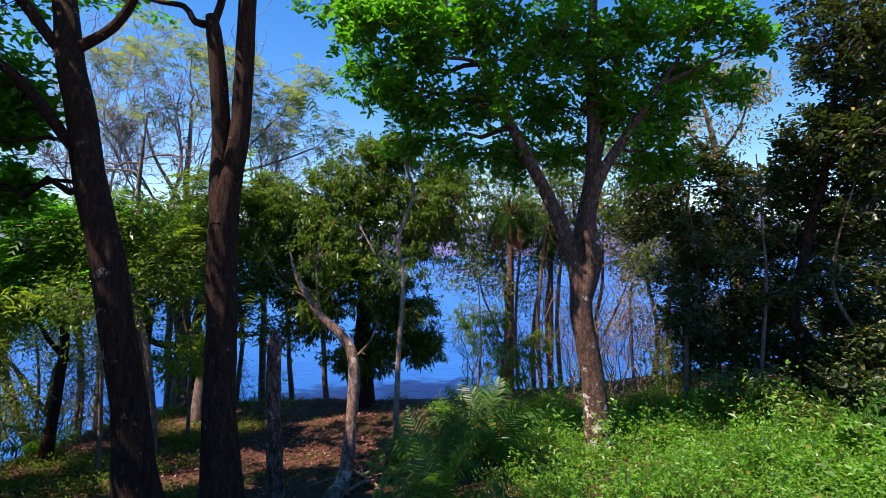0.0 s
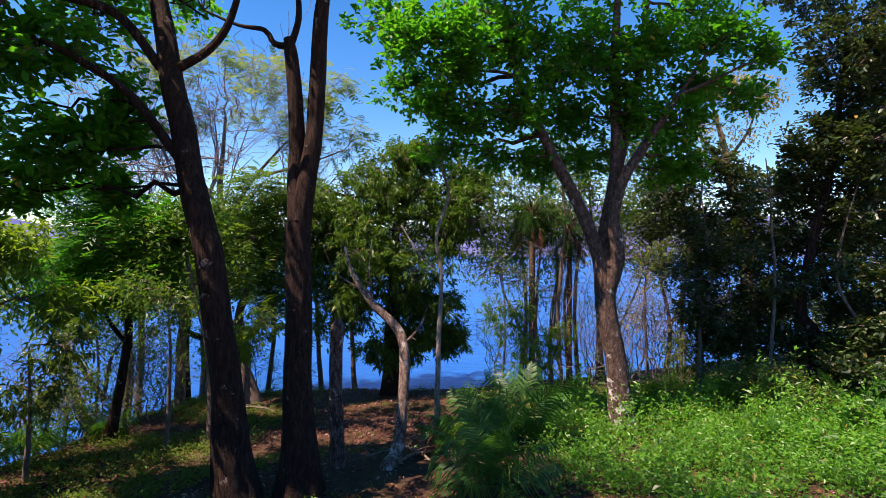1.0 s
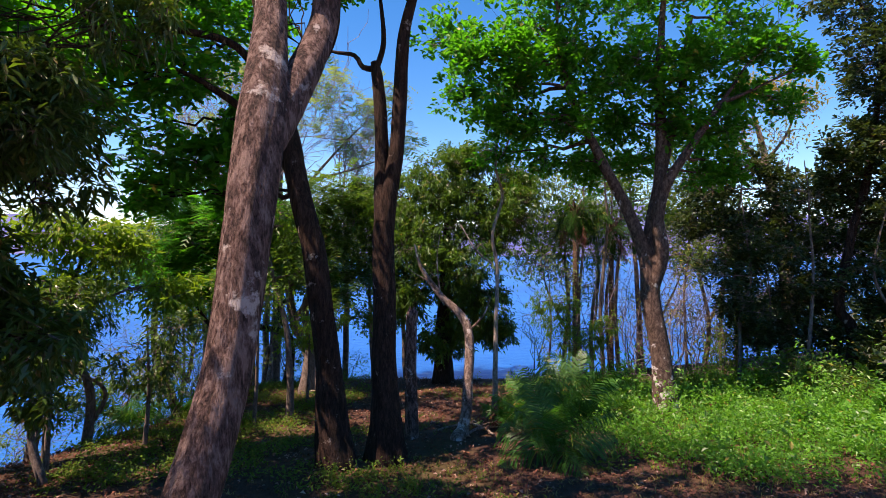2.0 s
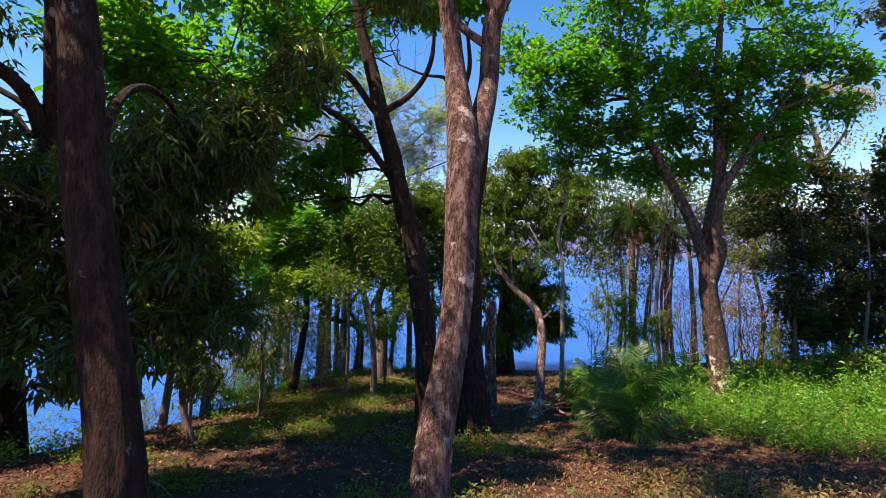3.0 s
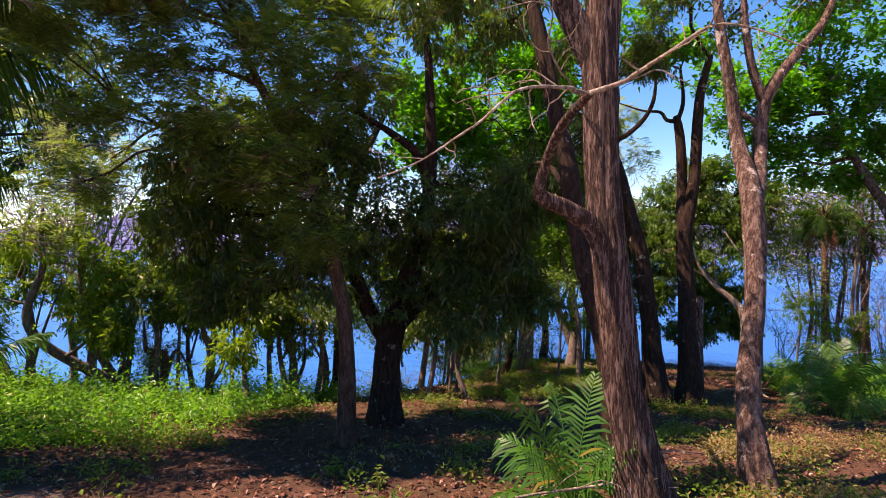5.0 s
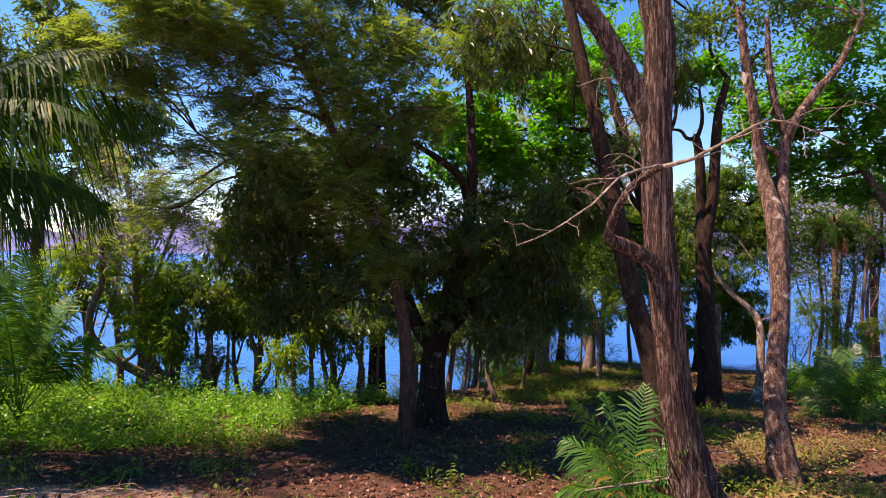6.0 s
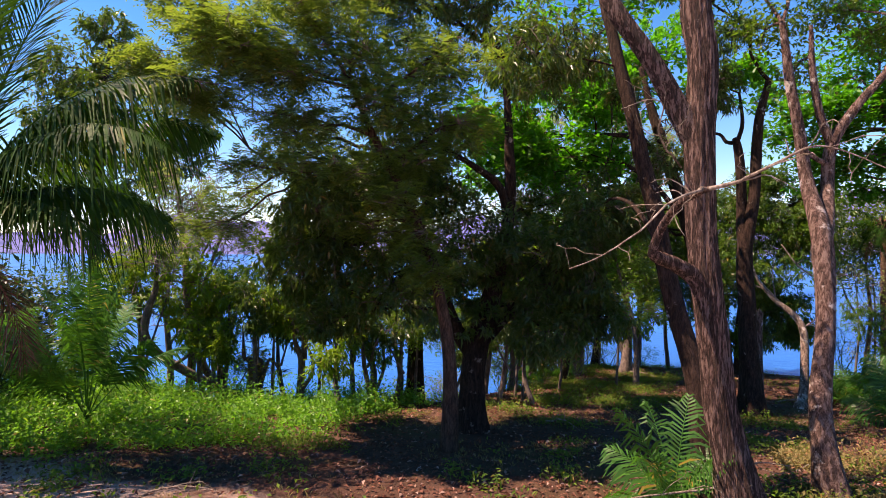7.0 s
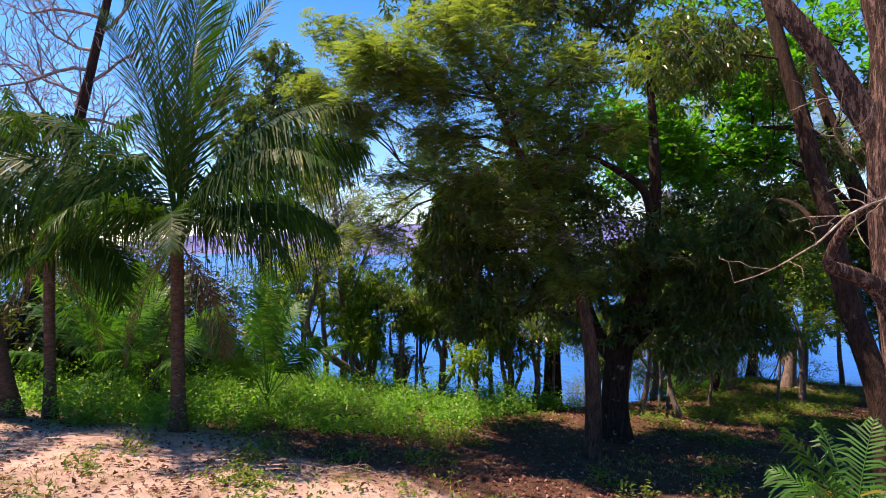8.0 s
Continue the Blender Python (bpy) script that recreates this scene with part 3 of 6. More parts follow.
tree("tree", "dark twin-stemmed tree with bare upper boughs",
     [foot(-3.5, 8.4, 0.304), (-3.58, 8.6, 3.5, 0.239), (-3.66, 8.85, 5.9, 0.230), (-3.55, 8.9, 7.0, 0.184), (-3.38, 9.00, 8.29, 0.156), (-3.27, 9.00, 10.19, 0.138), (-2.98, 9.00, 11.61, 0.092)],
     [[(-3.66, 8.85, 6.4, 0.184), (-3.74, 9.00, 7.72, 0.147), (-3.76, 9.00, 8.76, 0.138), (-3.86, 9.00, 9.67, 0.120), (-3.91, 9.00, 9.92, 0.083)],
      [(-3.86, 9.00, 9.76, 0.074), (-4.17, 9.00, 9.81, 0.055), (-4.36, 9.00, 10.07, 0.046), (-4.88, 9.00, 10.17, 0.032), (-5.55, 9.00, 10.47, 0.018)],
      [(-3.84, 9.00, 9.81, 0.064), (-3.69, 9.00, 10.38, 0.055), (-3.79, 9.00, 11.33, 0.037)]],
     # second list: unseen high canopy masses, added so that the clearing is shaded
     [(-3.6, 9.0, 12.0, 0.95, 0.47, 60), (-4.6, 9.0, 11.8, 1.04, 0.47, 70)] + [(-7.5, 5.5, 13.6, 2.6, 0.9, 90), (-6.5, 10.5, 13.6, 1.8, 0.9, 70), (-4.6, 4.6, 14.0, 2.5, 0.9, 80), (-9.8, 12.4, 13.0, 2.0, 0.9, 60), (-7.4, 11.2, 13.2, 2.0, 0.8, 90), (-8.6, 13.8, 12.8, 1.8, 0.8, 70)],
     "broad", BARK_DARK, LEAF_BROAD, 0.9, seed=5.0, ridge=0.08, sides=24, step=0.1, first=0.85)

tree("tree", "reddish-brown tree forking into two sun-dappled stems",
     [foot(-3.12, -0.5, 0.216), (-3.2, -0.4, 3.2, 0.172), (-3.24, -0.1, 4.0, 0.148), (-3.1, 0.3, 5.2, 0.132), (-3.06, 0.69, 6.6, 0.148), (-3.22, 1.26, 7.75, 0.104), (-3.38, 1.20, 8.77, 0.088), (-3.50, 1.16, 9.52, 0.080), (-3.59, 1.13, 10.54, 0.048)],
     [[(-3.06, 0.69, 6.5, 0.136), (-2.85, 1.39, 7.50, 0.104), (-2.77, 1.42, 8.34, 0.096), (-2.39, 1.56, 9.02, 0.072), (-1.92, 1.73, 9.61, 0.056), (-1.52, 1.87, 10.46, 0.032)],
      [(-2.77, 1.42, 8.30, 0.080), (-2.99, 1.34, 8.85, 0.064), (-3.11, 1.30, 9.53, 0.056), (-3.15, 1.29, 10.45, 0.032)],
      [(-3.22, 1.26, 8.26, 0.040), (-3.04, 1.22, 8.06, 0.040), (-2.83, 1.40, 7.96, 0.048)]],
     [(-3.8, 1.7, 10.6, 0.66, 0.55, 50), (-2.6, 2.8, 11.2, 0.93, 0.58, 60), (-1.5, 3.2, 10.8, 0.81, 0.58, 50), (-4.3, 2.1, 12.2, 1.28, 0.70, 80), (-2.0, 3.0, 12.4, 1.62, 0.81, 100), (-3.2, 2.5, 10.0, 0.58, 0.35, 20), (-3.1, 2.6, 13.7, 2.32, 0.93, 120), (-0.9, 3.5, 13.0, 1.39, 0.93, 80)],
     "small", BARK_PINK, LEAF_SMALL, 1.0, seed=6.0, ridge=0.08, lobes=0.25, sides=40, step=0.06, first=0.8)

tree("tree", "big ridged-bark tree with an elbowed low branch",
     [foot(-4.48, -3.0, 0.265), (-4.56, -3.05, 3.8, 0.189), (-4.74, -3.15, 4.7, 0.167), (-4.85, -3.22, 6.0, 0.158), (-4.96, -3.20, 7.69, 0.162), (-4.93, -3.19, 8.64, 0.153), (-5.00, -3.21, 9.38, 0.153), (-4.97, -3.20, 10.46, 0.090)],
     [[(-4.94, -3.19, 7.63, 0.125), (-5.19, -3.30, 8.13, 0.122), (-5.53, -3.44, 8.78, 0.105), (-5.88, -3.58, 9.38, 0.1), (-6.31, -3.76, 10.26, 0.063)],
      [(-4.8, -3.18, 5.68, 0.10), (-4.98, -3.3, 6.1, 0.095), (-5.2, -3.52, 6.28, 0.08), (-5.41, -3.73, 6.38, 0.066), (-5.43, -3.8, 6.47, 0.05), (-5.33, -3.93, 6.7, 0.042), (-5.16, -4.2, 6.9, 0.037), (-4.97, -4.5, 7.0, 0.032), (-4.86, -4.74, 7.02, 0.026)],
      [(-4.4, -3.0, 3.35, 0.1), (-4.1, -3.1, 3.2, 0.085), (-3.75, -3.2, 3.1, 0.06), (-3.4, -3.25, 3.0, 0.03)], [(-4.42, -3.1, 3.3, 0.09), (-4.2, -3.4, 3.2, 0.07), (-3.85, -3.7, 3.15, 0.03)], [(-4.55, -3.1, 3.3, 0.09), (-4.75, -3.45, 3.2, 0.06), (-4.95, -3.7, 3.1, 0.03)]],
     [(-5.8, -2.4, 11.1, 1.27, 0.47, 90), (-4.4, -1.7, 11.4, 1.35, 0.55, 90), (-4.9, -2.5, 11.7, 1.62, 0.59, 120), (-6.6, -2.7, 11.9, 1.27, 0.55, 80), (-3.2, -0.7, 12.3, 1.35, 0.59, 70)],
     "small", BARK_RED, LEAF_SMALL, 1.0, seed=7.0, ridge=0.13, sides=60, step=0.05, first=0.9, lobes=0.55)

tree("mango_tree", "large dark mango tree with long drooping leaves",
     [foot(-4.72, -1.56, 0.205), (-5.0, -1.4, 4.4, 0.155), (-5.32, -1.19, 5.8, 0.14), (-5.81, -0.89, 8, 0.12), (-6.37, -0.56, 10.5, 0.09), (-6.9, -0.2, 13.0, 0.06)],
     [[(-5.4, -1.14, 6.3, 0.045), (-6.0, 0.0, 7.2, 0.036), (-6.6, 1.4, 7.5, 0.03), (-7.0, 2.3, 7.3, 0.02)]],
     # closing list: masses added above the view to cast shade on the slope
     [(-7.1, 2.6, 6.7, 0.69, 0.62, 80), (-7.0, 2.1, 7.2, 0.81, 0.59, 80), (-7.4, 1.5, 6.5, 0.55, 0.55, 60), (-6.4, 2.7, 7.6, 0.63, 0.47, 60), (-7.4, 2.0, 6.6, 0.89, 0.66, 90), (-6.3, 2.7, 7.1, 0.55, 0.47, 50), (-8.4, 1.9, 5.3, 0.66, 0.52, 60), (-5.7, 3.3, 8.5, 0.8, 0.6, 40), (-4.8, 6.0, 10.6, 0.85, 0.49, 40), (-7.3, 2.5, 10.8, 0.9, 0.7, 50), (-6.7, 4.1, 10.5, 0.75, 0.50, 30), (-4.6, 4.3, 10.4, 0.69, 0.82, 60), (-4.2, 5.6, 12.1, 0.74, 0.74, 40)] + [(-7.3, -1.9, 9.6, 1.0, 0.8, 60)] + [(-9.0, 3.0, 13.6, 1.7, 0.8, 70), (-6.3, 3.2, 13.6, 1.5, 0.7, 60), (-10.6, 0.4, 13.8, 1.7, 0.8, 70), (-5.2, 2.0, 14.4, 1.4, 0.7, 50), (-6.2, 6.2, 14.2, 1.6, 0.7, 60), (-12.8, -1.0, 14.0, 1.6, 0.7, 60)],
     "mango", BARK_DARK, LEAF_MANGO, 1.0, seed=8.0, ridge=0.09, sides=36, step=0.08, first=0.5, dense=1.8, limb_k=0.3, lobes=0.25)

tree("mango_tree", "broad dark mango tree with a short forked trunk",
     [foot(-9.95, 1.8, 0.38), (-9.95, 1.8, 3.0, 0.29), (-9.85, 1.9, 4.1, 0.28), (-9.32, 2.56, 6.68, 0.17), (-9.25, 2.60, 8.95, 0.12), (-9.38, 2.55, 11.35, 0.06)],
     [[(-9.9, 1.9, 3.8, 0.2), (-10.54, 1.83, 4.73, 0.17), (-11.02, 1.41, 6.54, 0.13), (-11.81, 0.65, 7.87, 0.07)],
      [(-9.28, 2.58, 6.97, 0.1), (-9.38, 2.32, 7.93, 0.1), (-9.88, 1.90, 8.46, 0.08), (-10.43, 1.45, 8.84, 0.05)],
      [(-9.85, 1.9, 4.0, 0.16), (-8.34, 2.97, 5.98, 0.12), (-7.60, 3.50, 6.68, 0.06)]],
     [(-12.7, 0.2, 7.6, 1.71, 1.45, 140), (-13.7, -0.2, 6.3, 1.19, 1.45, 90), (-11.3, 0.2, 5.9, 1.77, 1.14, 120), (-10.3, 1.7, 6.4, 1.92, 1.65, 140), (-8.5, 2.5, 6.4, 1.78, 1.51, 120), (-11.4, 1.8, 9.1, 1.99, 1.71, 130), (-7.7, 2.8, 5.2, 1.23, 0.96, 60), (-12.4, -0.3, 4.9, 1.14, 0.63, 50), (-9.9, 2.4, 4.9, 1.57, 0.71, 50), (-7.4, 4.0, 7.4, 1.18, 1.48, 70), (-8.8, 3.5, 11.4, 2.07, 1.48, 110), (-12.0, 2.6, 11.8, 2.30, 1.53, 110), (-9.3, 4.9, 7.5, 1.41, 1.09, 60), (-13.6, 0.3, 13.4, 2.51, 0.89, 90)] + [(-7.5, 2.8, 5.7, 1.1, 0.9, 60), (-7.1, 3.3, 4.8, 0.9, 0.7, 40), (-8.2, 2.1, 4.5, 1.0, 0.7, 50)] + [(-9.9, 0.9, 12.3, 1.5, 0.8, 70), (-11.2, 0.2, 12.6, 1.4, 0.7, 60), (-10.9, 1.2, 7.9, 1.3, 1.0, 70), (-12.2, 1.4, 8.3, 1.3, 1.0, 60), (-13.6, 0.6, 5.4, 1.0, 0.8, 40), (-12.6, -0.9, 6.6, 1.3, 0.7, 50), (-11.9, -1.6, 7.4, 1.2, 0.6, 40)],
     "mango_far", BARK_DARK, LEAF_MANGO, 1.05, seed=9.0, ridge=0.05, first=0.4, dense=2.2, lobes=0.25)

tree("tree", "slender leaning tree with a feathery yellow-green crown",
     [foot(-9.4, -0.7, 0.16), (-9.38, -0.73, 4.22, 0.13), (-9.55, -0.79, 5.53, 0.115), (-9.91, -0.94, 6.85, 0.1), (-10.61, -1.23, 8.39, 0.075), (-11.10, -1.64, 9.75, 0.05)],
     [[(-10.19, -0.41, 6.88, 0.07), (-11.46, -1.15, 7.67, 0.055), (-12.51, -1.59, 8.01, 0.04), (-13.35, -1.94, 8.58, 0.025)]],
     [(-12.2, -3.6, 10.0, 1.21, 0.46, 110), (-12.9, -3.7, 9.2, 0.95, 0.38, 60), (-11.8, -2.8, 9.7, 1.09, 0.55, 90), (-11.6, -2.5, 8.8, 1.11, 0.46, 60), (-12.7, -2.7, 8.1, 0.93, 0.31, 30), (-10.9, -1.8, 10.1, 1.27, 0.58, 60), (-10.4, -1.6, 9.2, 1.16, 0.53, 60), (-11.3, -1.9, 8.0, 1.16, 0.42, 50), (-9.9, -1.4, 8.3, 0.95, 0.53, 40), (-10.1, -1.7, 7.4, 0.83, 0.31, 30), (-9.4, -0.7, 10.1, 1.21, 0.66, 50), (-9.0, -0.8, 8.9, 0.97, 0.54, 40), (-11.0, -1.2, 7.0, 1.01, 0.39, 30), (-11.5, -2.5, 10.8, 1.52, 0.46, 90), (-11.2, -0.8, 11.8, 1.74, 0.58, 60), (-14.3, -2.7, 11.4, 1.2, 0.50, 50), (-14.5, -3.3, 10.1, 0.95, 0.42, 40)] + [(-14.0, -1.6, 7.6, 1.1, 0.4, 24), (-13.4, -2.6, 7.0, 1.1, 0.4, 30), (-9.8, -1.3, 6.7, 0.8, 0.5, 40), (-9.4, -1.5, 6.1, 0.7, 0.4, 30)],
     "feather", BARK_BROWN, LEAF_FEATHER, 0.9, seed=10.0, ridge=0.03, lobes=0.25, first=0.6, twig_r=0.006, dense=1.9, hollow=0.2)

tree("mango_tree", "dark mango tree in the second row by the lake",
     [foot(-14.2, 6.6, 0.3), (-14.1, 6.6, 3.2, 0.25), (-14.3, 6.8, 5.5, 0.2), (-14.0, 7.4, 8.5, 0.15), (-13.2, 8.8, 11.6, 0.07)], [],
     [(-17.0, 5.8, 8.4, 1.7, 1.2, 70), (-16.4, 5.9, 6.4, 1.3, 1.0, 50), (-22.4, 4.1, 12.0, 2.0, 1.3, 60), (-18.3, 5.4, 10.6, 2.0, 1.3, 70), (-15.4, 6.4, 5.1, 1.26, 1.26, 60), (-17.9, 4.5, 9.9, 1.56, 1.17, 50)] , "mango_far", BARK_DARK, LEAF_MANGO, 1.2, sides=10, ridge=0.03, seed=24.0, dense=1.3, first=0.3)
# ---- dead wood and thin stems in the clearing ----
def snag(label, path, boughs, mat, ragged=0.0, category="dead tree"):
    """A leafless stem with its few branches, each a part."""
    top = tagged(new("dead_tree"), label, category)
    top.location = path[0][:3]
    shift = np.array([*path[0][:3], 0.0])
    p = wander(spline(path, 0.08) - shift, 0.05, path[0][0])
    p[0, 2] -= 0.15
    b = Buf()
    tube(b, p, 12, 0.12, path[0][1])
    if ragged:
        for k in range(5):
            a = k * 1.3
            q = p[-1, :3] + np.array([math.cos(a), math.sin(a), 0]) * p[-1, 3] * 0.6
            tube(b, np.array([[*q, p[-1, 3] * 0.5], [*(q + [0, 0, ragged * (0.4 + 0.6 * math.sin(k * 2.1) ** 2)]), 0.008]]), 4)
    part("trunk", b, mat, top, smooth=True)
    for bp in boughs:
        c = Buf()
        q = wander(spline(bp, 0.07) - shift, 0.05, bp[0][0])
        tube(c, q, 6)
        for k in range(2, len(q) - 1, 4):
            e = q[k, :3] + rand_dirs(1)[0] * [0.25, 0.25, 0.2] + (q[k, :3] - q[k - 1, :3]) * 3
            tube(c, bezier(q[k, :3], e, 0.05, q[k, 3] * 0.5, 0.003, 5), 4)
        part("branch", c, mat, top, smooth=True)
    return top


snag("broken grey-brown tree stump with a splintered top", [foot(-3.2, 10.15, 0.17), (-3.2, 10.15, 2.6, 0.145), (-3.17, 10.14, 4.3, 0.13)], [], BARK_PINK, 0.16)
snag("leaning dead sapling with peeling pale bark", [foot(-2.1, 9.9, 0.17), (-1.95, 10.4, 1.5, 0.145), (-1.85, 10.6, 2.3, 0.125), (-1.90, 11.03, 3.88, 0.105), (-2.61, 11.23, 4.66, 0.08), (-3.09, 11.43, 5.33, 0.05), (-3.28, 11.43, 5.96, 0.02)],
     [[(-1.81, 11.03, 3.76, 0.03), (-1.45, 10.83, 4.16, 0.02), (-1.27, 10.73, 4.65, 0.01)], [(-2.61, 11.23, 4.66, 0.03), (-2.67, 11.23, 5.46, 0.018), (-2.59, 11.23, 6.21, 0.008)],
      [(-2.88, 11.33, 4.96, 0.02), (-3.47, 11.43, 5.33, 0.012), (-3.79, 11.43, 5.96, 0.006)]], BARK_MOTTLED)
tree("sapling", "thin crooked pale sapling with a kinked stem",
     [foot(-1.1, 12.5, 0.085), (-1.08, 12.7, 3.0, 0.065), (-1.02, 13.5, 5.2, 0.055), (-1.14, 13.73, 6.27, 0.05), (-0.82, 14.6, 7.5, 0.05), (-1.02, 14.43, 8.34, 0.04), (-0.97, 14.83, 9.38, 0.03), (-0.76, 14.93, 11.04, 0.012)],
     [[(-1.17, 13.43, 5.38, 0.04), (-1.69, 13.43, 5.82, 0.03), (-2.13, 13.63, 6.56, 0.015)], [(-0.91, 14.43, 8.66, 0.03), (-0.59, 14.43, 9.45, 0.02), (-0.68, 14.63, 10.62, 0.01)]],
     [(-0.9, 14.4, 9.8, 0.63, 0.79, 14), (-1.4, 13.4, 6.0, 0.44, 0.44, 6), (-0.7, 14.4, 8.2, 0.47, 0.63, 8), (-1.2, 14.7, 9.0, 0.81, 0.65, 10)], "small", BARK_DEAD, LEAF_BROAD, 1.0, ridge=0.04, sides=10, first=0.5, bare=0.5, lobes=0.2, seed=11.0)

# ---- trees along the bank behind the clearing ----
tree("tree", "small bank tree with a straight stem", [foot(-7.35, 13.5, 0.11), (-7.4, 13.5, 3.0, 0.09), (-7.99, 13.66, 5.17, 0.07), (-8.32, 13.62, 6.94, 0.04)], [],
     [(-7.6, 13.7, 6.5, 0.98, 0.98, 40), (-8.6, 13.6, 6.2, 0.98, 0.79, 40), (-6.8, 13.6, 5.2, 0.78, 0.68, 25)], "small", BARK_TWIG, LEAF_SMALL, 1.43, sides=8, ridge=0.0, seed=12.0, dense=1.4)
tree("tree", "crooked bank tree with a thick low fork", [foot(-8.35, 18.2, 0.24), (-8.2, 18.3, 2.0, 0.2), (-8.4, 18.3, 3.4, 0.15), (-7.99, 18.10, 4.79, 0.1), (-7.88, 18.12, 6.73, 0.05)],
     [[(-8.2, 18.3, 1.6, 0.12), (-8.82, 17.98, 2.85, 0.08), (-9.07, 17.95, 4.30, 0.05)]],
     [(-7.9, 18.1, 6.2, 1.46, 1.46, 60), (-9.1, 18.0, 5.8, 1.21, 1.21, 50), (-7.0, 17.7, 4.3, 0.95, 0.95, 40), (-7.6, 18.1, 8.0, 1.46, 0.97, 40)], "feather", BARK_TWIG, LEAF_SMALL, 2.08, sides=10, ridge=0.03, seed=13.0, dense=1.5)
tree("tree", "bank tree with a thick dark straight trunk", [foot(-12.3, 22.0, 0.3), (-12.3, 22, 1.8, 0.25), (-12.2, 22, 3.6, 0.2), (-12.89, 21.48, 4.89, 0.12), (-13.04, 21.47, 6.88, 0.06)], [],
     [(-14.2, 21.3, 5.2, 2.28, 1.57, 80), (-12.2, 21.6, 4.9, 1.99, 1.57, 70), (-15.6, 21.1, 6.0, 1.71, 1.42, 50), (-13.3, 21.4, 6.9, 2.56, 1.28, 60)], "feather", BARK_DARK, LEAF_SMALL, 2.34, sides=10, ridge=0.04, seed=14.0, dense=1.5)
tree("tree", "forked bank tree leaning over the water", [foot(-10.6, 22.6, 0.2), (-10.6, 22.6, 1.6, 0.17), (-11.99, 21.90, 2.29, 0.12), (-12.57, 21.83, 4.02, 0.06)],
     [[(-10.6, 22.6, 1.7, 0.1), (-10.76, 21.76, 2.90, 0.08), (-9.92, 21.88, 4.05, 0.04)]],
     [(-10.8, 21.8, 4.9, 1.71, 1.42, 60), (-9.4, 20.9, 5.5, 1.37, 1.37, 50), (-11.3, 21.7, 6.3, 1.71, 1.14, 50)], "feather", BARK_DARK, LEAF_SMALL, 2.34, sides=10, ridge=0.04, seed=15.0, dense=1.3)
tree("tree", "gnarled bank tree with twisting bare lower boughs", [foot(-12.6, 16.5, 0.16), (-13.38, 16.37, 2.03, 0.13), (-13.39, 16.37, 3.89, 0.1), (-13.62, 16.34, 5.28, 0.05)],
     [[(-12.18, 16.52, 0.87, 0.1), (-12.69, 16.46, 1.57, 0.08), (-13.15, 16.40, 2.38, 0.06), (-13.73, 16.32, 2.96, 0.03)], [(-12.23, 16.52, 1.10, 0.07), (-12.00, 16.55, 2.27, 0.05), (-11.54, 16.61, 2.96, 0.02)]],
     [(-13.4, 16.4, 5.0, 1.62, 1.16, 60), (-14.5, 15.7, 4.4, 1.13, 0.91, 40), (-14.3, 16.2, 5.7, 1.39, 0.93, 50)], "small", BARK_TWIG, LEAF_SMALL, 1.82, sides=8, ridge=0.03, seed=16.0, dense=1.3)
tree("tree", "feathery bright green tree on the bank", [foot(-10.6, 14.2, 0.15), (-10.07, 14.20, 3.02, 0.12), (-10.02, 14.20, 4.22, 0.1), (-9.95, 14.20, 5.42, 0.06)],
     [[(-9.95, 14.20, 3.02, 0.07), (-10.47, 14.20, 3.62, 0.06), (-10.85, 14.20, 4.37, 0.03)]],
     [(-10.7, 14.0, 6.0, 1.18, 0.89, 70), (-9.4, 14.0, 4.8, 1.18, 0.74, 70), (-8.8, 14.0, 6.2, 0.74, 0.74, 50), (-10.7, 13.5, 4.6, 0.85, 0.57, 40), (-10.0, 14.0, 6.8, 1.03, 0.59, 50), (-8.5, 14.5, 6.9, 0.77, 0.77, 40), (-11.4, 14.0, 7.4, 1.1, 0.8, 50), (-11.6, 14.0, 5.2, 0.9, 0.6, 40)], "feather", BARK_DARK, LEAF_BROAD, 1.55, sides=8, ridge=0.03, seed=17.0, dense=1.6)
tree("mango_tree", "young mango tree with light green drooping leaves", [foot(-12.9, 10.2, 0.12), (-12.64, 10.58, 3.23, 0.1), (-12.25, 10.62, 4.50, 0.07), (-12.11, 11.14, 5.77, 0.04)], [],
     [(-11.3, 11.2, 5.8, 1.47, 0.98, 70), (-12.2, 10.6, 4.7, 1.27, 0.79, 60), (-10.2, 11.8, 4.6, 1.01, 0.68, 40), (-13.3, 10.0, 3.8, 1.07, 0.77, 50), (-12.6, 10.6, 6.2, 1.27, 0.79, 50), (-14.1, 9.9, 5.2, 0.92, 0.77, 40)], "mango_far", BARK_TWIG, LEAF_MANGO_LIGHT, 1.43, sides=8, ridge=0.0, seed=18.0, dense=1.4)
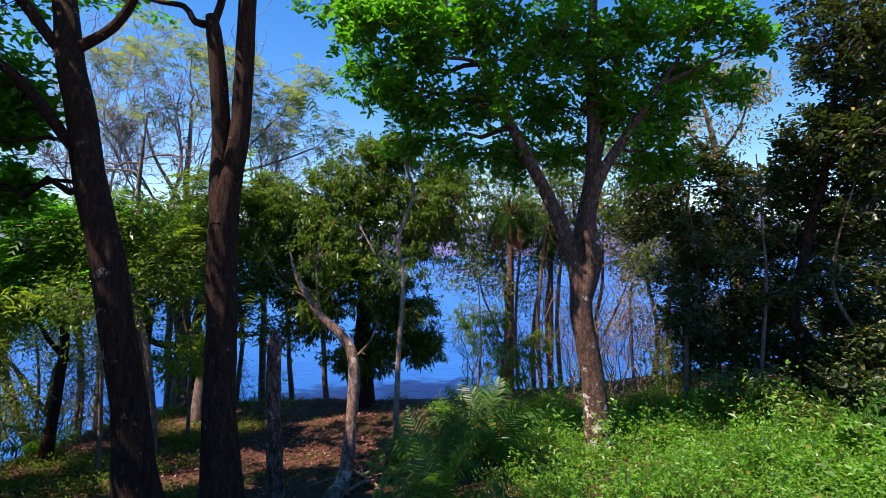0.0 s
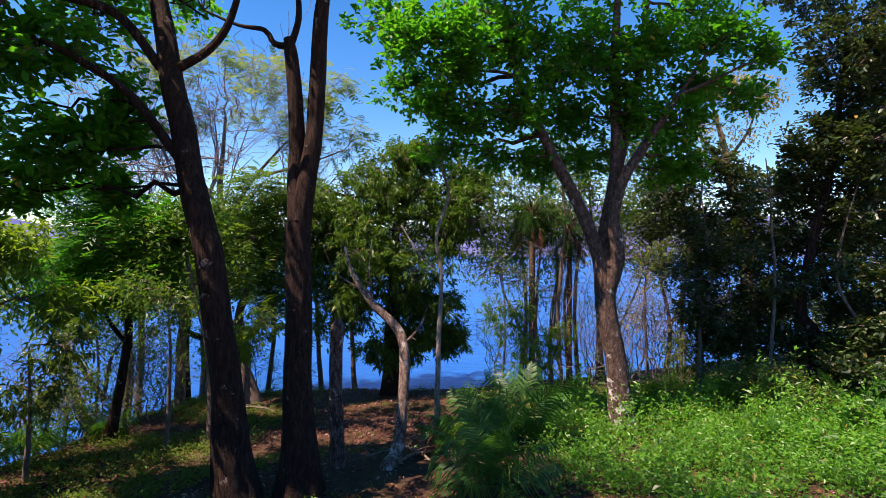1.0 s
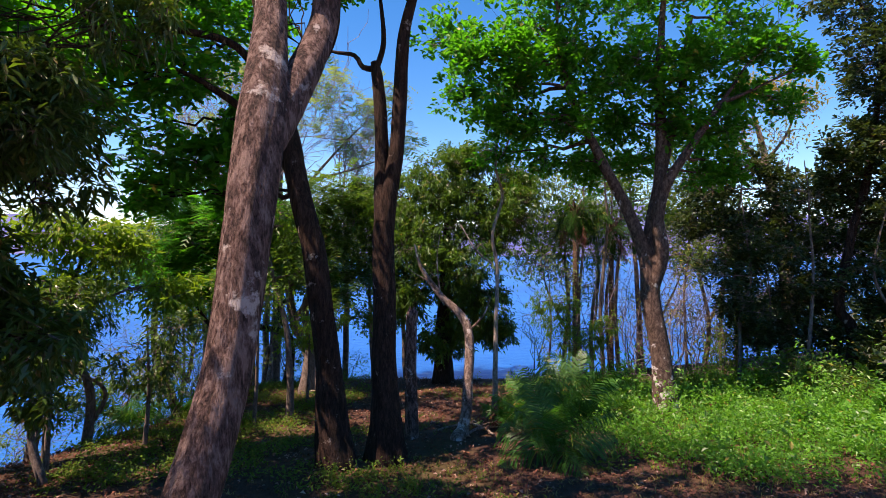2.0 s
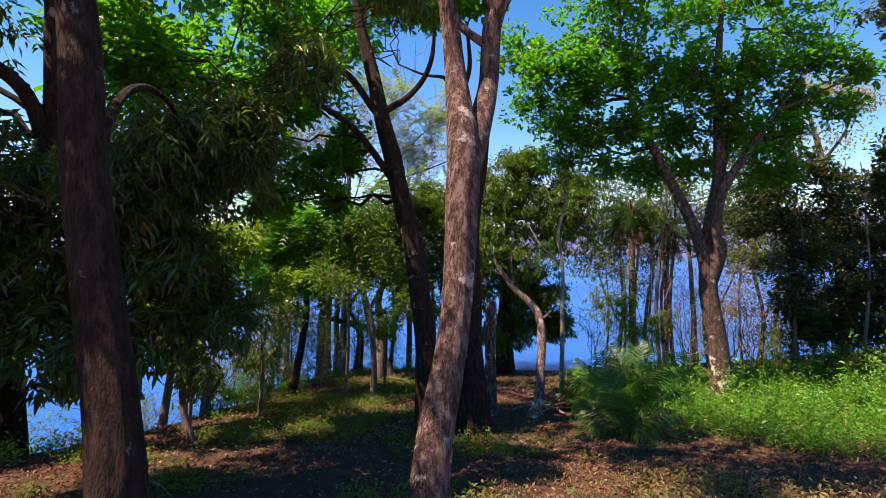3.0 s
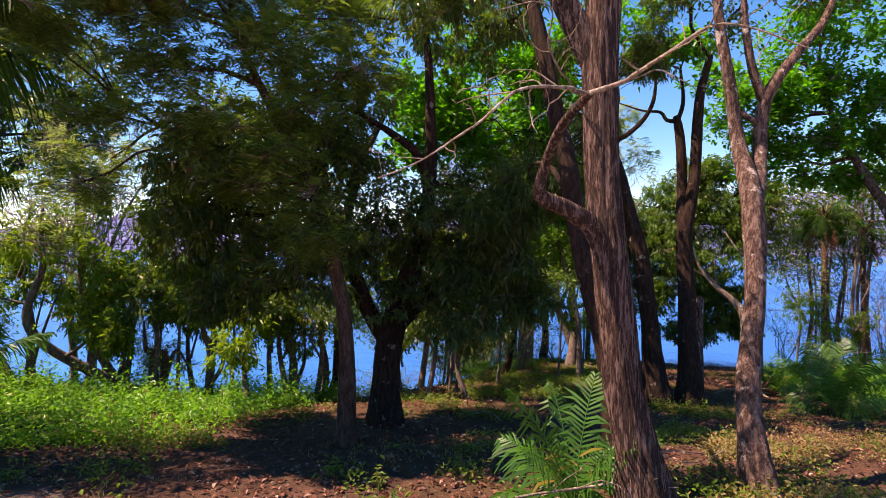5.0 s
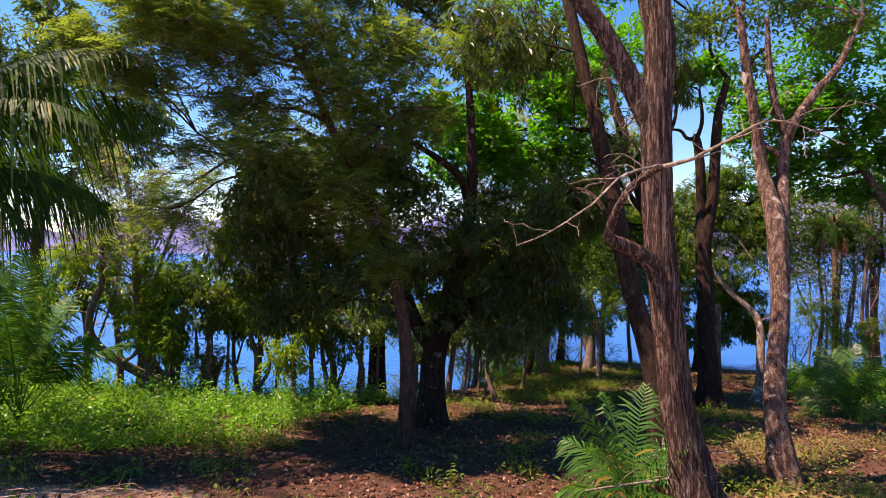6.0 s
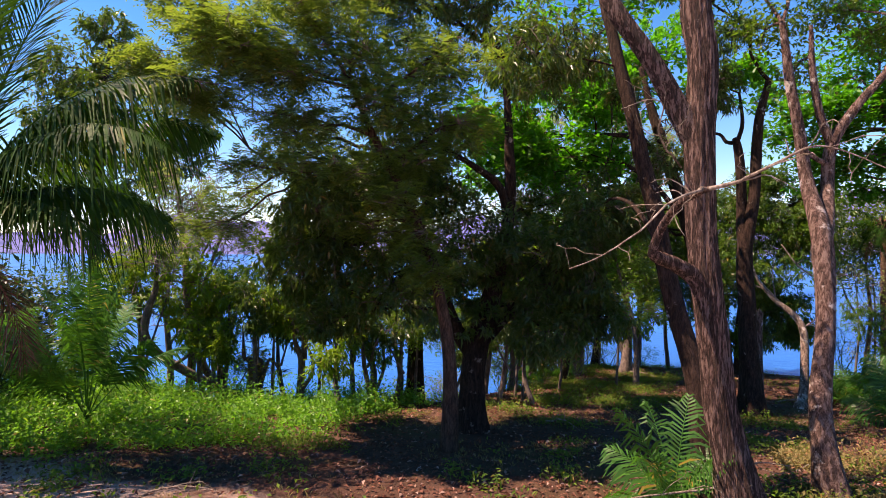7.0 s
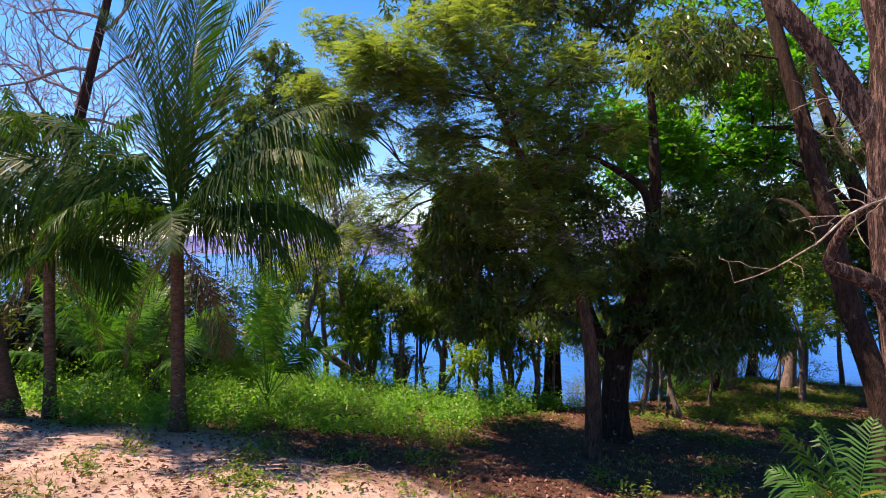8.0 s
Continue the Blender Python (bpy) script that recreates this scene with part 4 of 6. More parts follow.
tree("tree", "tall pale tree with a thin feathery crown", [foot(-11.8, 23.5, 0.28), (-11.61, 24.50, 6.03, 0.2), (-11.74, 24.50, 8.87, 0.14), (-11.48, 24.50, 12.23, 0.07)],
     [[(-11.61, 24.50, 6.54, 0.12), (-10.44, 24.50, 8.87, 0.09), (-8.89, 24.50, 10.68, 0.06), (-7.34, 24.50, 12.23, 0.03)], [(-11.69, 24.50, 7.58, 0.1), (-13.03, 24.50, 9.90, 0.07), (-13.81, 24.50, 12.23, 0.04)],
      [(-9.93, 24.50, 9.39, 0.08), (-7.86, 24.50, 9.90, 0.05), (-5.79, 24.50, 10.68, 0.03)]],
     [(-14.1, 24.5, 14.6, 1.81, 1.16, 50), (-11.5, 24.5, 15.1, 2.07, 1.03, 50), (-9.2, 24.5, 14.0, 2.07, 1.16, 60), (-6.8, 24.5, 13.0, 1.55, 0.90, 45), (-12.8, 24.5, 12.2, 1.81, 1.29, 40), (-5.4, 25.0, 11.3, 1.32, 0.79, 30), (-8.1, 24.5, 11.4, 1.81, 0.90, 35), (-14.8, 24.0, 11.8, 1.27, 1.27, 30), (-6.0, 24.5, 14.0, 1.03, 0.65, 20)], "feather", BARK_GREY, LEAF_PALE, 2.2, sides=10, ridge=0.03, seed=19.0, bare=0.45, hollow=0.1, dense=0.8, twig_r=0.012)
tree("tree", "leafless grey tree with fine purple-grey twigs", [foot(-11.2, 19.5, 0.16), (-10.99, 19.50, 6.43, 0.12), (-11.09, 19.50, 8.08, 0.09), (-10.78, 19.50, 10.96, 0.04)], [],
     [(-11.0, 19.5, 10.1, 1.65, 1.65, 70), (-9.3, 19.5, 9.3, 1.23, 1.03, 45), (-13.1, 19.5, 8.9, 1.65, 1.23, 60), (-14.5, 19.5, 9.5, 1.23, 1.23, 40), (-9.6, 20.0, 11.5, 1.27, 1.27, 40)], "small", BARK_GREY, LEAF_SMALL, 1.30, sides=8, ridge=0.0, seed=20.0, bare=1, limb_k=0.8, twig_r=0.013, dense=1.5)

tree("tree", "dense olive green tree on the bank", [foot(-8.2, 19.6, 0.17), (-9.49, 19.80, 3.51, 0.14), (-9.17, 19.80, 6.02, 0.1), (-9.07, 19.80, 8.11, 0.04)],
     [[(-9.38, 19.80, 2.68, 0.1), (-8.65, 19.80, 3.93, 0.08), (-7.32, 19.60, 5.40, 0.04)]],
     [(-9.7, 19.8, 7.1, 1.67, 1.25, 60), (-10.7, 19.8, 5.4, 1.46, 1.04, 50), (-7.9, 19.6, 6.4, 1.45, 1.24, 60), (-6.4, 19.4, 4.8, 1.23, 1.23, 50), (-8.8, 19.6, 4.8, 1.24, 0.83, 40), (-5.8, 19.2, 3.0, 1.22, 0.61, 30), (-7.0, 20.0, 7.7, 1.48, 0.84, 40)], "small", BARK_TWIG, LEAF_SMALL, 1.69, sides=8, ridge=0.03, seed=26.0, dense=1.8)
tree("tree", "thin olive tree behind the slim stems", [foot(5.8, 22.0, 0.15), (5.71, 22.00, 3.24, 0.12), (5.48, 22.00, 6.49, 0.08), (5.25, 22.00, 9.27, 0.04)], [],
     [(2.0, 22.0, 8.6, 1.62, 1.16, 50), (5.0, 22.0, 9.0, 1.62, 1.16, 50), (7.2, 21.5, 8.1, 1.36, 1.36, 50), (7.7, 21.0, 5.6, 1.11, 1.33, 45), (3.4, 22.0, 7.2, 1.39, 0.93, 30), (6.9, 21.5, 10.1, 1.36, 0.91, 40), (1.5, 21.5, 6.5, 0.91, 0.91, 20)], "small", BARK_TWIG, LEAF_FEATHER, 1.82, sides=8, ridge=0.0, seed=27.0, dense=1.5, bare=0.25)

for i, (x, y, h) in enumerate(((-11.6, 23.4, 7.5), (-9.2, 23.8, 7.0), (-6.6, 23.4, 7.8), (-4.9, 22.6, 7.2), (2.4, 22.8, 7.6), (4.0, 23.6, 8.2), (7.0, 23.6, 8.0), (8.8, 22.4, 8.6), (-13.0, 19.0, 6.8))):
    tree("bank_tree", "slender olive tree at the edge of the bank", [foot(x, y, 0.12), (x + 0.3 * math.sin(i * 1.9), y, 2.6, 0.09), (x - 0.3 * math.sin(i), y + 0.1, 4.8, 0.07), (x, y, h, 0.02)],
         [[(x + 0.1, y, 2.2, 0.06), (x + 0.9 * math.cos(i), y, 3.8, 0.045), (x + 1.4 * math.cos(i), y, 5.2, 0.02)]],
         [(x - 0.8, y, h - 1.6, 1.5, 0.9, 44), (x + 0.9, y + 0.2, h - 1.0, 1.5, 0.9, 44), (x + 1.2 * math.cos(i), y, h - 2.6, 1.3, 0.7, 34), (x, y, h - 0.2, 1.3, 0.7, 34)], "small", BARK_TWIG, LEAF_SMALL, 1.95, sides=7, ridge=0.0, seed=70 + i, lobes=0.1, group="trees at the edge of the bank")

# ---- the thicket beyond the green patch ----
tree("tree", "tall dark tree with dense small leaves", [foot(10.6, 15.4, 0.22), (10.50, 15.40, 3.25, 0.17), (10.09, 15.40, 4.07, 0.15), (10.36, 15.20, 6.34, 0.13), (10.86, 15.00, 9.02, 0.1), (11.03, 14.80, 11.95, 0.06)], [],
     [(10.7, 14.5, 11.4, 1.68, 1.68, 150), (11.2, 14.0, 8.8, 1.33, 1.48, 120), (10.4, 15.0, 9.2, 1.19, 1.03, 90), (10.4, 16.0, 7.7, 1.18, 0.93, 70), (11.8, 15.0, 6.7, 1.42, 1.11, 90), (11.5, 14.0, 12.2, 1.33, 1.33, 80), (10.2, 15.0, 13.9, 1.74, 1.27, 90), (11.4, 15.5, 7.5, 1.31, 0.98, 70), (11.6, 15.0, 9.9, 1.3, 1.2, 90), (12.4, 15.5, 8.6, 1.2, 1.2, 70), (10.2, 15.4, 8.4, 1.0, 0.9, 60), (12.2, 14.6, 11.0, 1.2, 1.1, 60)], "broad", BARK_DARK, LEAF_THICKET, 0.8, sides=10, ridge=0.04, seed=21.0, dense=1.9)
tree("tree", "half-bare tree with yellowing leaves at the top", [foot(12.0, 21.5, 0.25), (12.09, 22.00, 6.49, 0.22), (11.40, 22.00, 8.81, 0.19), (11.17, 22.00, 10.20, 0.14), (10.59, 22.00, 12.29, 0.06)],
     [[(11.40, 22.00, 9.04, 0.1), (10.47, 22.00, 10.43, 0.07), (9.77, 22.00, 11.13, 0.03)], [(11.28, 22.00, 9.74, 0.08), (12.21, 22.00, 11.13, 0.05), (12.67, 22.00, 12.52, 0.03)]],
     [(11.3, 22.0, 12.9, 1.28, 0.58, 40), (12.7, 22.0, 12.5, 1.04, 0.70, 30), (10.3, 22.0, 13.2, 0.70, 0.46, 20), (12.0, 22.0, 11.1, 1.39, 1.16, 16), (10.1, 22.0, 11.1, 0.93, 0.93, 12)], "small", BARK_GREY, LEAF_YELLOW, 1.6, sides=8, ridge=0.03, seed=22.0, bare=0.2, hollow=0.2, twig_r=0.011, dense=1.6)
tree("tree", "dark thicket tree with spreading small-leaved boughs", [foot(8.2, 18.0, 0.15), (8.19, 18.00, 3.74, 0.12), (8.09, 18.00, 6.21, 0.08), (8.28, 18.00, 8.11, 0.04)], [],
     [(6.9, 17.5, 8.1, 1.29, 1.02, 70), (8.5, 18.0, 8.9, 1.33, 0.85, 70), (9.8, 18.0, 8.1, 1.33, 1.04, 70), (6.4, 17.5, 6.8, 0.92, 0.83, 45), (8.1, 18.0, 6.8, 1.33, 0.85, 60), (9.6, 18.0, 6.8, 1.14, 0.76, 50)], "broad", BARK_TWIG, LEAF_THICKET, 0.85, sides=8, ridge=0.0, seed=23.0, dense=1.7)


def shrub(label, x, y, blobs, style, mat, size=1.2, dense=1.4, bare=0.0, category="shrub", name="shrub", stem=0.05):
    z = max(gz(x, y), WATER - 0.3)
    top = max(b[2] for b in blobs)
    t = tree(name, label, [(x, y, z, stem), (x + 0.1, y, z + (top - z) * 0.5, stem * 0.7), (x, y + 0.1, top, stem * 0.3)], [], blobs, style, BARK_TWIG, mat, size,
             sides=6, ridge=0.0, first=0.1, seed=x, dense=dense, bare=bare, lobes=0.0, category=category, twig_r=0.006 if bare < 0.7 else 0.011)
    return t


def bare_bush(label, x, y, height, stems, spread, leafy=0, leaf_mat=None, thick=0.03, group="", bark_mat=None):
    """Many-stemmed leafless bush; each stem carries its own side branches."""
    z = max(gz(x, y), WATER - 0.3)
    top = tagged(new("bare_bush"), label, "bush", group)
    top.location = (x, y, z)
    crown, tips, outs = Buf(), [], []
    for k in range(stems):
        a = k * 2.4 + x
        end = np.array([math.cos(a) * spread * rng.uniform(0.3, 1), math.sin(a) * spread * rng.uniform(0.3, 1), height * rng.uniform(0.6, 1)])
        r = thick * rng.uniform(0.6, 1.1)
        main = bezier((0.12 * math.cos(a), 0.12 * math.sin(a), -0.1), end, rng.uniform(-0.15, 0.2), r, r * 0.25, 10, 0.5)
        b = Buf()
        tube(b, main, 5)
        for j in range(7):
            i = rng.integers(3, 10)
            e = main[i, :3] + norm(main[i, :3] - main[i - 1, :3]) * 0.3 * height / 2 + rand_dirs(1)[0] * [0.9, 0.9, 0.6] * height * 0.22
            br = bezier(main[i, :3], e, 0.1, max(0.007, main[i, 3] * 0.55), 0.005, 6, 0.4)
            tube(b, br, 4)
            for q in range(4):
                m = rng.integers(2, 6)
                e2 = br[m, :3] + rand_dirs(1)[0] * height * 0.14 + (br[-1, :3] - br[0, :3]) * 0.25
                tube(b, bezier(br[m, :3], e2, 0.08, 0.006, 0.004, 4, 0.3), 3, close=False)
                tips.append(e2)
                outs.append(e2 - br[m, :3])
        part("stem", b, bark_mat or BARK_TWIG, top, smooth=True)
    if leafy:
        pick = rng.permutation(len(tips))[:leafy]
        foliage(crown, np.array(tips)[pick], norm(np.array(outs))[pick], "small", 1.1)
        tagged(part("leaves", crown, leaf_mat, top), kind="stuff")
    return top


for x, y, h, n, sp in ((6.2, 19.2, 3.6, 7, 1.6), (7.6, 19.8, 4.2, 7, 1.6), (5.0, 20.6, 3.8, 6, 1.5), (3.4, 21.6, 3.2, 6, 1.4), (8.8, 20.4, 4.2, 6, 1.5), (1.0, 20.8, 2.8, 5, 1.2)):
    bare_bush("leafless brown bush with many thin stems", x, y, h, n, sp, 16, LEAF_YELLOW, group="bare bushes by the water")
for x, y, h, n, sp in ((-13.4, 14.6, 3.2, 7, 1.8), (-12.4, 17.2, 3.4, 6, 1.8), (-14.4, 10.6, 2.8, 6, 1.6), (-13.2, 20.2, 3.2, 6, 1.6), (-15.4, 12.6, 2.6, 6, 1.8), (-17.0, 7.2, 2.8, 6, 1.6), (-19.6, 6.2, 3.0, 7, 1.7), (-21.8, 5.6, 3.0, 6, 1.7), (-15.2, 8.6, 2.6, 6, 1.5), (-24.0, 5.4, 2.8, 6, 1.6), (-11.6, 15.2, 3.0, 7, 1.7), (-10.8, 16.9, 3.0, 6, 1.6), (-12.0, 13.0, 2.8, 7, 1.6), (-9.6, 20.8, 3.0, 6, 1.6), (-11.0, 24.6, 2.6, 6, 1.5), (-8.6, 24.4, 2.4, 6, 1.5)):
    bare_bush("leafless grey bush leaning over the lake", x, y, h, n, sp, 30, LEAF_FEATHER, 0.035, group="bare bushes by the water")
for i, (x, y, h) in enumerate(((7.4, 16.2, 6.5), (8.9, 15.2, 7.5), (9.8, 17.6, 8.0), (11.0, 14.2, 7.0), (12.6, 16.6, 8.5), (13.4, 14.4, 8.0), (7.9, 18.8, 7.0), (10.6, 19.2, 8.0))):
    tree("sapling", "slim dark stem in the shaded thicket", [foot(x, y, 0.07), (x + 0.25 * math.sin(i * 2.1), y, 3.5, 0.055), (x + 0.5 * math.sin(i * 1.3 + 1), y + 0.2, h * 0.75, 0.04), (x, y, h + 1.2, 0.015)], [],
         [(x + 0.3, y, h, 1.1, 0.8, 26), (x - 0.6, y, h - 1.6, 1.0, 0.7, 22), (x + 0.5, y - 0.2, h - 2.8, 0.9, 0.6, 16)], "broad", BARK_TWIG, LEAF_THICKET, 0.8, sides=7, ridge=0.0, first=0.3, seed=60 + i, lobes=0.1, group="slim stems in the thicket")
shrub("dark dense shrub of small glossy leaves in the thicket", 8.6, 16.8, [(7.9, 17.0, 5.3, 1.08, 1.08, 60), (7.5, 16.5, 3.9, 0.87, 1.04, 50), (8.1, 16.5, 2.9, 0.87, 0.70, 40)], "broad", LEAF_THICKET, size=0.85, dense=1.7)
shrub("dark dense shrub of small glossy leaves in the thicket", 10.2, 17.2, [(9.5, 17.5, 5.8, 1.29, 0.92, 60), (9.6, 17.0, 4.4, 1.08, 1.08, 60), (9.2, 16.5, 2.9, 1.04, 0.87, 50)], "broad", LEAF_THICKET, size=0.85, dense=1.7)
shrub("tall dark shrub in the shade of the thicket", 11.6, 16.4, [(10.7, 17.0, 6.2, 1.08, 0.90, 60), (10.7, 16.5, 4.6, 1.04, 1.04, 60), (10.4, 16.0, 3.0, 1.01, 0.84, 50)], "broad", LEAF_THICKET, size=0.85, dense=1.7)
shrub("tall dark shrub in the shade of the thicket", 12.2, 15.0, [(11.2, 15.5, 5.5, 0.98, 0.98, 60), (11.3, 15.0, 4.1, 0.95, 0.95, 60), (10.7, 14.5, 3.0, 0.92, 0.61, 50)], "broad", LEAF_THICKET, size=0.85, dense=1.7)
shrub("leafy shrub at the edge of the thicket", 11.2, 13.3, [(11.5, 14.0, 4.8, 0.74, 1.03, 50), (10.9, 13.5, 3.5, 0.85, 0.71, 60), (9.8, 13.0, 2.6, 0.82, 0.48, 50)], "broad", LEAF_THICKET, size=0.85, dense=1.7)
shrub("leafy green shrub in front of the thicket", 8.6, 13.5, [(8.3, 13.5, 2.3, 0.85, 0.50, 50), (7.6, 14.0, 2.3, 0.89, 0.44, 40), (8.5, 12.5, 2.1, 0.79, 0.40, 40)], "small", LEAF_SMALL, size=1.1, dense=1.7)
shrub("olive green shrub lit by the sun", 7.4, 17.6, [(7.5, 17.5, 2.3, 0.74, 0.92, 40), (8.2, 17.5, 3.2, 0.74, 0.92, 30)], "small", LEAF_FEATHER)
shrub("leafless twiggy bush with a pale stem", 1.2, 18.5, [(0.9, 18.5, 5.2, 0.98, 0.98, 40), (0.1, 19.0, 5.4, 0.80, 0.80, 30), (1.9, 18.5, 4.8, 0.78, 0.78, 30)], "small", LEAF_PALE, bare=0.8)
shrub("bright green shrub with long slender leaves", 1.9, 16.8, [(1.2, 17.0, 3.3, 0.99, 0.81, 40), (2.0, 16.5, 2.5, 1.13, 0.78, 50), (3.0, 17.0, 3.0, 0.81, 0.72, 30), (0.7, 17.0, 3.9, 0.54, 0.54, 14), (1.7, 17.0, 3.7, 0.72, 0.54, 20)], "mango", LEAF_MANGO_LIGHT, size=1.0)
shrub("dark green bush in the clearing", 1.3, 13.6, [(0.4, 13.4, 1.5, 0.69, 0.62, 50), (0.1, 13.1, 0.9, 0.68, 0.38, 30), (0.9, 13.6, 1.9, 0.55, 0.39, 20)], "small", LEAF_SMALL)
for x, y, z, r in ((9.5, 13.0, 1.9, 0.7), (8.3, 13.9, 1.8, 0.6), (7.3, 14.8, 1.7, 0.6), (10.4, 13.0, 2.4, 0.8), (6.6, 9.9, 1.9, 0.45), (7.3, 9.2, 2.0, 0.5), (8.7, 11.2, 2.0, 0.6), (10.6, 11.4, 2.3, 0.7), (5.2, 12.4, 1.6, 0.4)):
    shrub("leafy bright green plant among the herbs", x, y, [(x, y, z, r, r * 0.75, 26), (x + 0.5 * r, y - 0.4 * r, z - 0.35, r * 0.8, r * 0.6, 20)], "broad", LEAF_HERB, size=0.7, dense=1.4, category="plant", name="leafy_plant", stem=0.03)
for x, y, h, n, sp in ((2.6, 20.0, 5.2, 5, 2.0), (5.0, 20.2, 5.8, 6, 2.4), (7.0, 18.6, 5.2, 5, 2.2), (5.4, 18.2, 4.4, 5, 2.0), (9.6, 19.4, 5.6, 5, 2.0)):
    bare_bush("tall leafless bush with slender purple-brown stems", x, y, h, n, sp, 8, LEAF_YELLOW, 0.034, group="bare bushes by the water", bark_mat=BARK_PURPLE)
for x, y, px in ((3.6, 19.5, 0.09), (4.84, 22.0, 0.1), (4.2, 21.0, 0.08), (2.9, 20.5, 0.07), (7.5, 21.0, 0.06)):
    tree("sapling", "slim reddish-brown stem with a thin top", [foot(x, y, px), (x - 0.15, y, 3.5, px * 0.85), (x + 0.1, y + 0.1, 6.5, px * 0.65), (x, y, 9.5, px * 0.3)], [],
         [(x + 0.3, y, 8.4, 0.9, 0.8, 16), (x - 0.6, y, 7.2, 0.8, 0.6, 10), (x, y, 9.8, 0.8, 0.7, 14)], "small", BARK_TWIG, LEAF_SMALL, 1.5, sides=7, ridge=0.0, first=0.5, bare=0.3, seed=x * 3, lobes=0.1, group="slim stems by the water")

# ---- trees on the shore behind the palms ----
tree("mango_tree", "young mango tree with yellow-green leaves by the shore", [foot(-19.5, 3.6, 0.16), (-20.64, 1.03, 3.45, 0.13), (-20.51, 1.15, 5.45, 0.08), (-20.50, 1.15, 7.06, 0.04)], [],
     [(-20.7, 1.0, 6.1, 1.40, 0.90, 60), (-19.0, 1.7, 5.5, 0.98, 0.88, 50), (-21.6, 0.2, 4.7, 0.80, 0.80, 30), (-18.3, 1.7, 3.6, 0.66, 0.85, 40), (-19.9, 1.7, 6.7, 1.20, 0.80, 40)], "mango_far", BARK_TWIG, LEAF_MANGO_LIGHT, 1.15, sides=8, ridge=0.0, seed=31.0, dense=1.3)
tree("mango_tree", "tall dark mango tree behind the palms", [foot(-24.5, 2.4, 0.3), (-26.37, 2.81, 3.65, 0.24), (-26.23, 2.92, 10.23, 0.16), (-25.91, 3.18, 14.79, 0.06)], [],
     [(-25.9, 3.2, 15.0, 1.39, 1.14, 60), (-26.3, 2.9, 12.8, 1.77, 1.39, 80), (-24.5, 3.7, 11.1, 1.98, 1.36, 80), (-22.8, 4.4, 11.0, 1.46, 1.21, 60), (-27.1, 2.2, 10.2, 1.52, 1.27, 50), (-24.6, 4.3, 13.3, 1.52, 1.27, 60), (-24.9, 3.3, 9.2, 1.74, 0.99, 50), (-25.0, 3.6, 13.6, 1.7, 1.3, 70), (-27.4, 2.2, 13.6, 1.6, 1.3, 60), (-23.8, 4.0, 9.9, 1.5, 1.1, 60), (-26.6, 2.7, 11.4, 1.7, 1.3, 70), (-27.8, 1.9, 11.6, 1.5, 1.2, 50)], "mango_far", BARK_DARK, LEAF_MANGO, 1.4, sides=8, ridge=0.0, seed=32.0, dense=1.7)
tree("tree", "half-bare tree with thin grey boughs by the shore", [foot(-20.5, 4.4, 0.15), (-20.44, 2.50, 3.28, 0.12), (-20.67, 2.31, 6.44, 0.09), (-20.81, 2.18, 8.98, 0.04)],
     [[(-20.48, 2.46, 4.12, 0.08), (-19.85, 2.98, 6.65, 0.05), (-19.35, 3.39, 7.91, 0.03)]],
     [(-20.8, 2.2, 8.1, 1.48, 0.84, 40), (-19.8, 3.0, 7.5, 1.06, 0.84, 30), (-21.3, 1.8, 9.0, 1.06, 0.84, 25), (-19.0, 3.7, 8.5, 1.06, 1.06, 30)], "small", BARK_GREY, LEAF_FEATHER, 1.2, sides=8, ridge=0.0, seed=33.0, bare=0.55, twig_r=0.01, dense=1.5)
def branch_out(b, p, d, length, r, level):
    """A crooked bare branch that forks again and again."""
    n = 7
    pts = [np.array(p)]
    d = norm(np.array(d, float))
    for k in range(n):
        d = norm(d + rng.normal(scale=0.20, size=3) + [0, 0, 0.05])
        pts.append(pts[-1] + d * length / n)
    path = np.hstack([np.array(pts), np.linspace(r, max(0.010, r * 0.4), n + 1)[:, None]])
    tube(b, path, 6 if level > 2 else 4 if level > 1 else 3, close=False)
    if level:
        for k in (2, 3, 4, 5, 6, 7) if level > 1 else (4, 7):
            e = norm(d + rand_dirs(1)[0] * 0.95)
            branch_out(b, path[k, :3], e, length * rng.uniform(0.42, 0.68), max(0.011, path[k, 3] * 0.6), level - 1)


bare = tagged(new("tree"), "leafless purple-grey tree reaching high over the palms", "tree")
bare.location = foot(-23.5, -7.0, 0.26)[:3]
home = np.array([*bare.location, 0.0])
stem = spline([foot(-23.5, -7.0, 0.26), (-25.09, -5.21, 8.68, 0.2), (-24.52, -4.74, 11.55, 0.15), (-23.95, -4.27, 14.59, 0.12), (-23.38, -3.81, 17.46, 0.06)], 0.2) - home
wood = Buf()
tube(wood, stem, 10, 0.04, 3.0)
part("trunk", wood, BARK_DARK, bare, smooth=True)
for share, reach, swing in ((0.33, 2.6, 3.7), (0.37, 3.0, 4.1), (0.40, 2.6, 0.7), (0.43, 3.2, 3.5), (0.46, 2.6, 1.0), (0.49, 3.2, 3.9), (0.52, 3.0, 4.4), (0.55, 2.8, 0.5), (0.58, 3.4, 3.3), (0.61, 3.0, 3.9), (0.64, 2.6, 1.3), (0.67, 3.2, 4.2), (0.70, 3.0, 3.6), (0.74, 2.8, 0.7), (0.78, 3.0, 3.9), (0.85, 2.6, 2.0)):
    wood = Buf()
    k = int(share * (len(stem) - 1))
    branch_out(wood, stem[k, :3], (math.cos(swing), math.sin(swing), 0.25), reach, min(0.06, stem[k, 3] * 0.5), 3)
    part("limb", wood, BARK_PURPLE, bare, smooth=True)

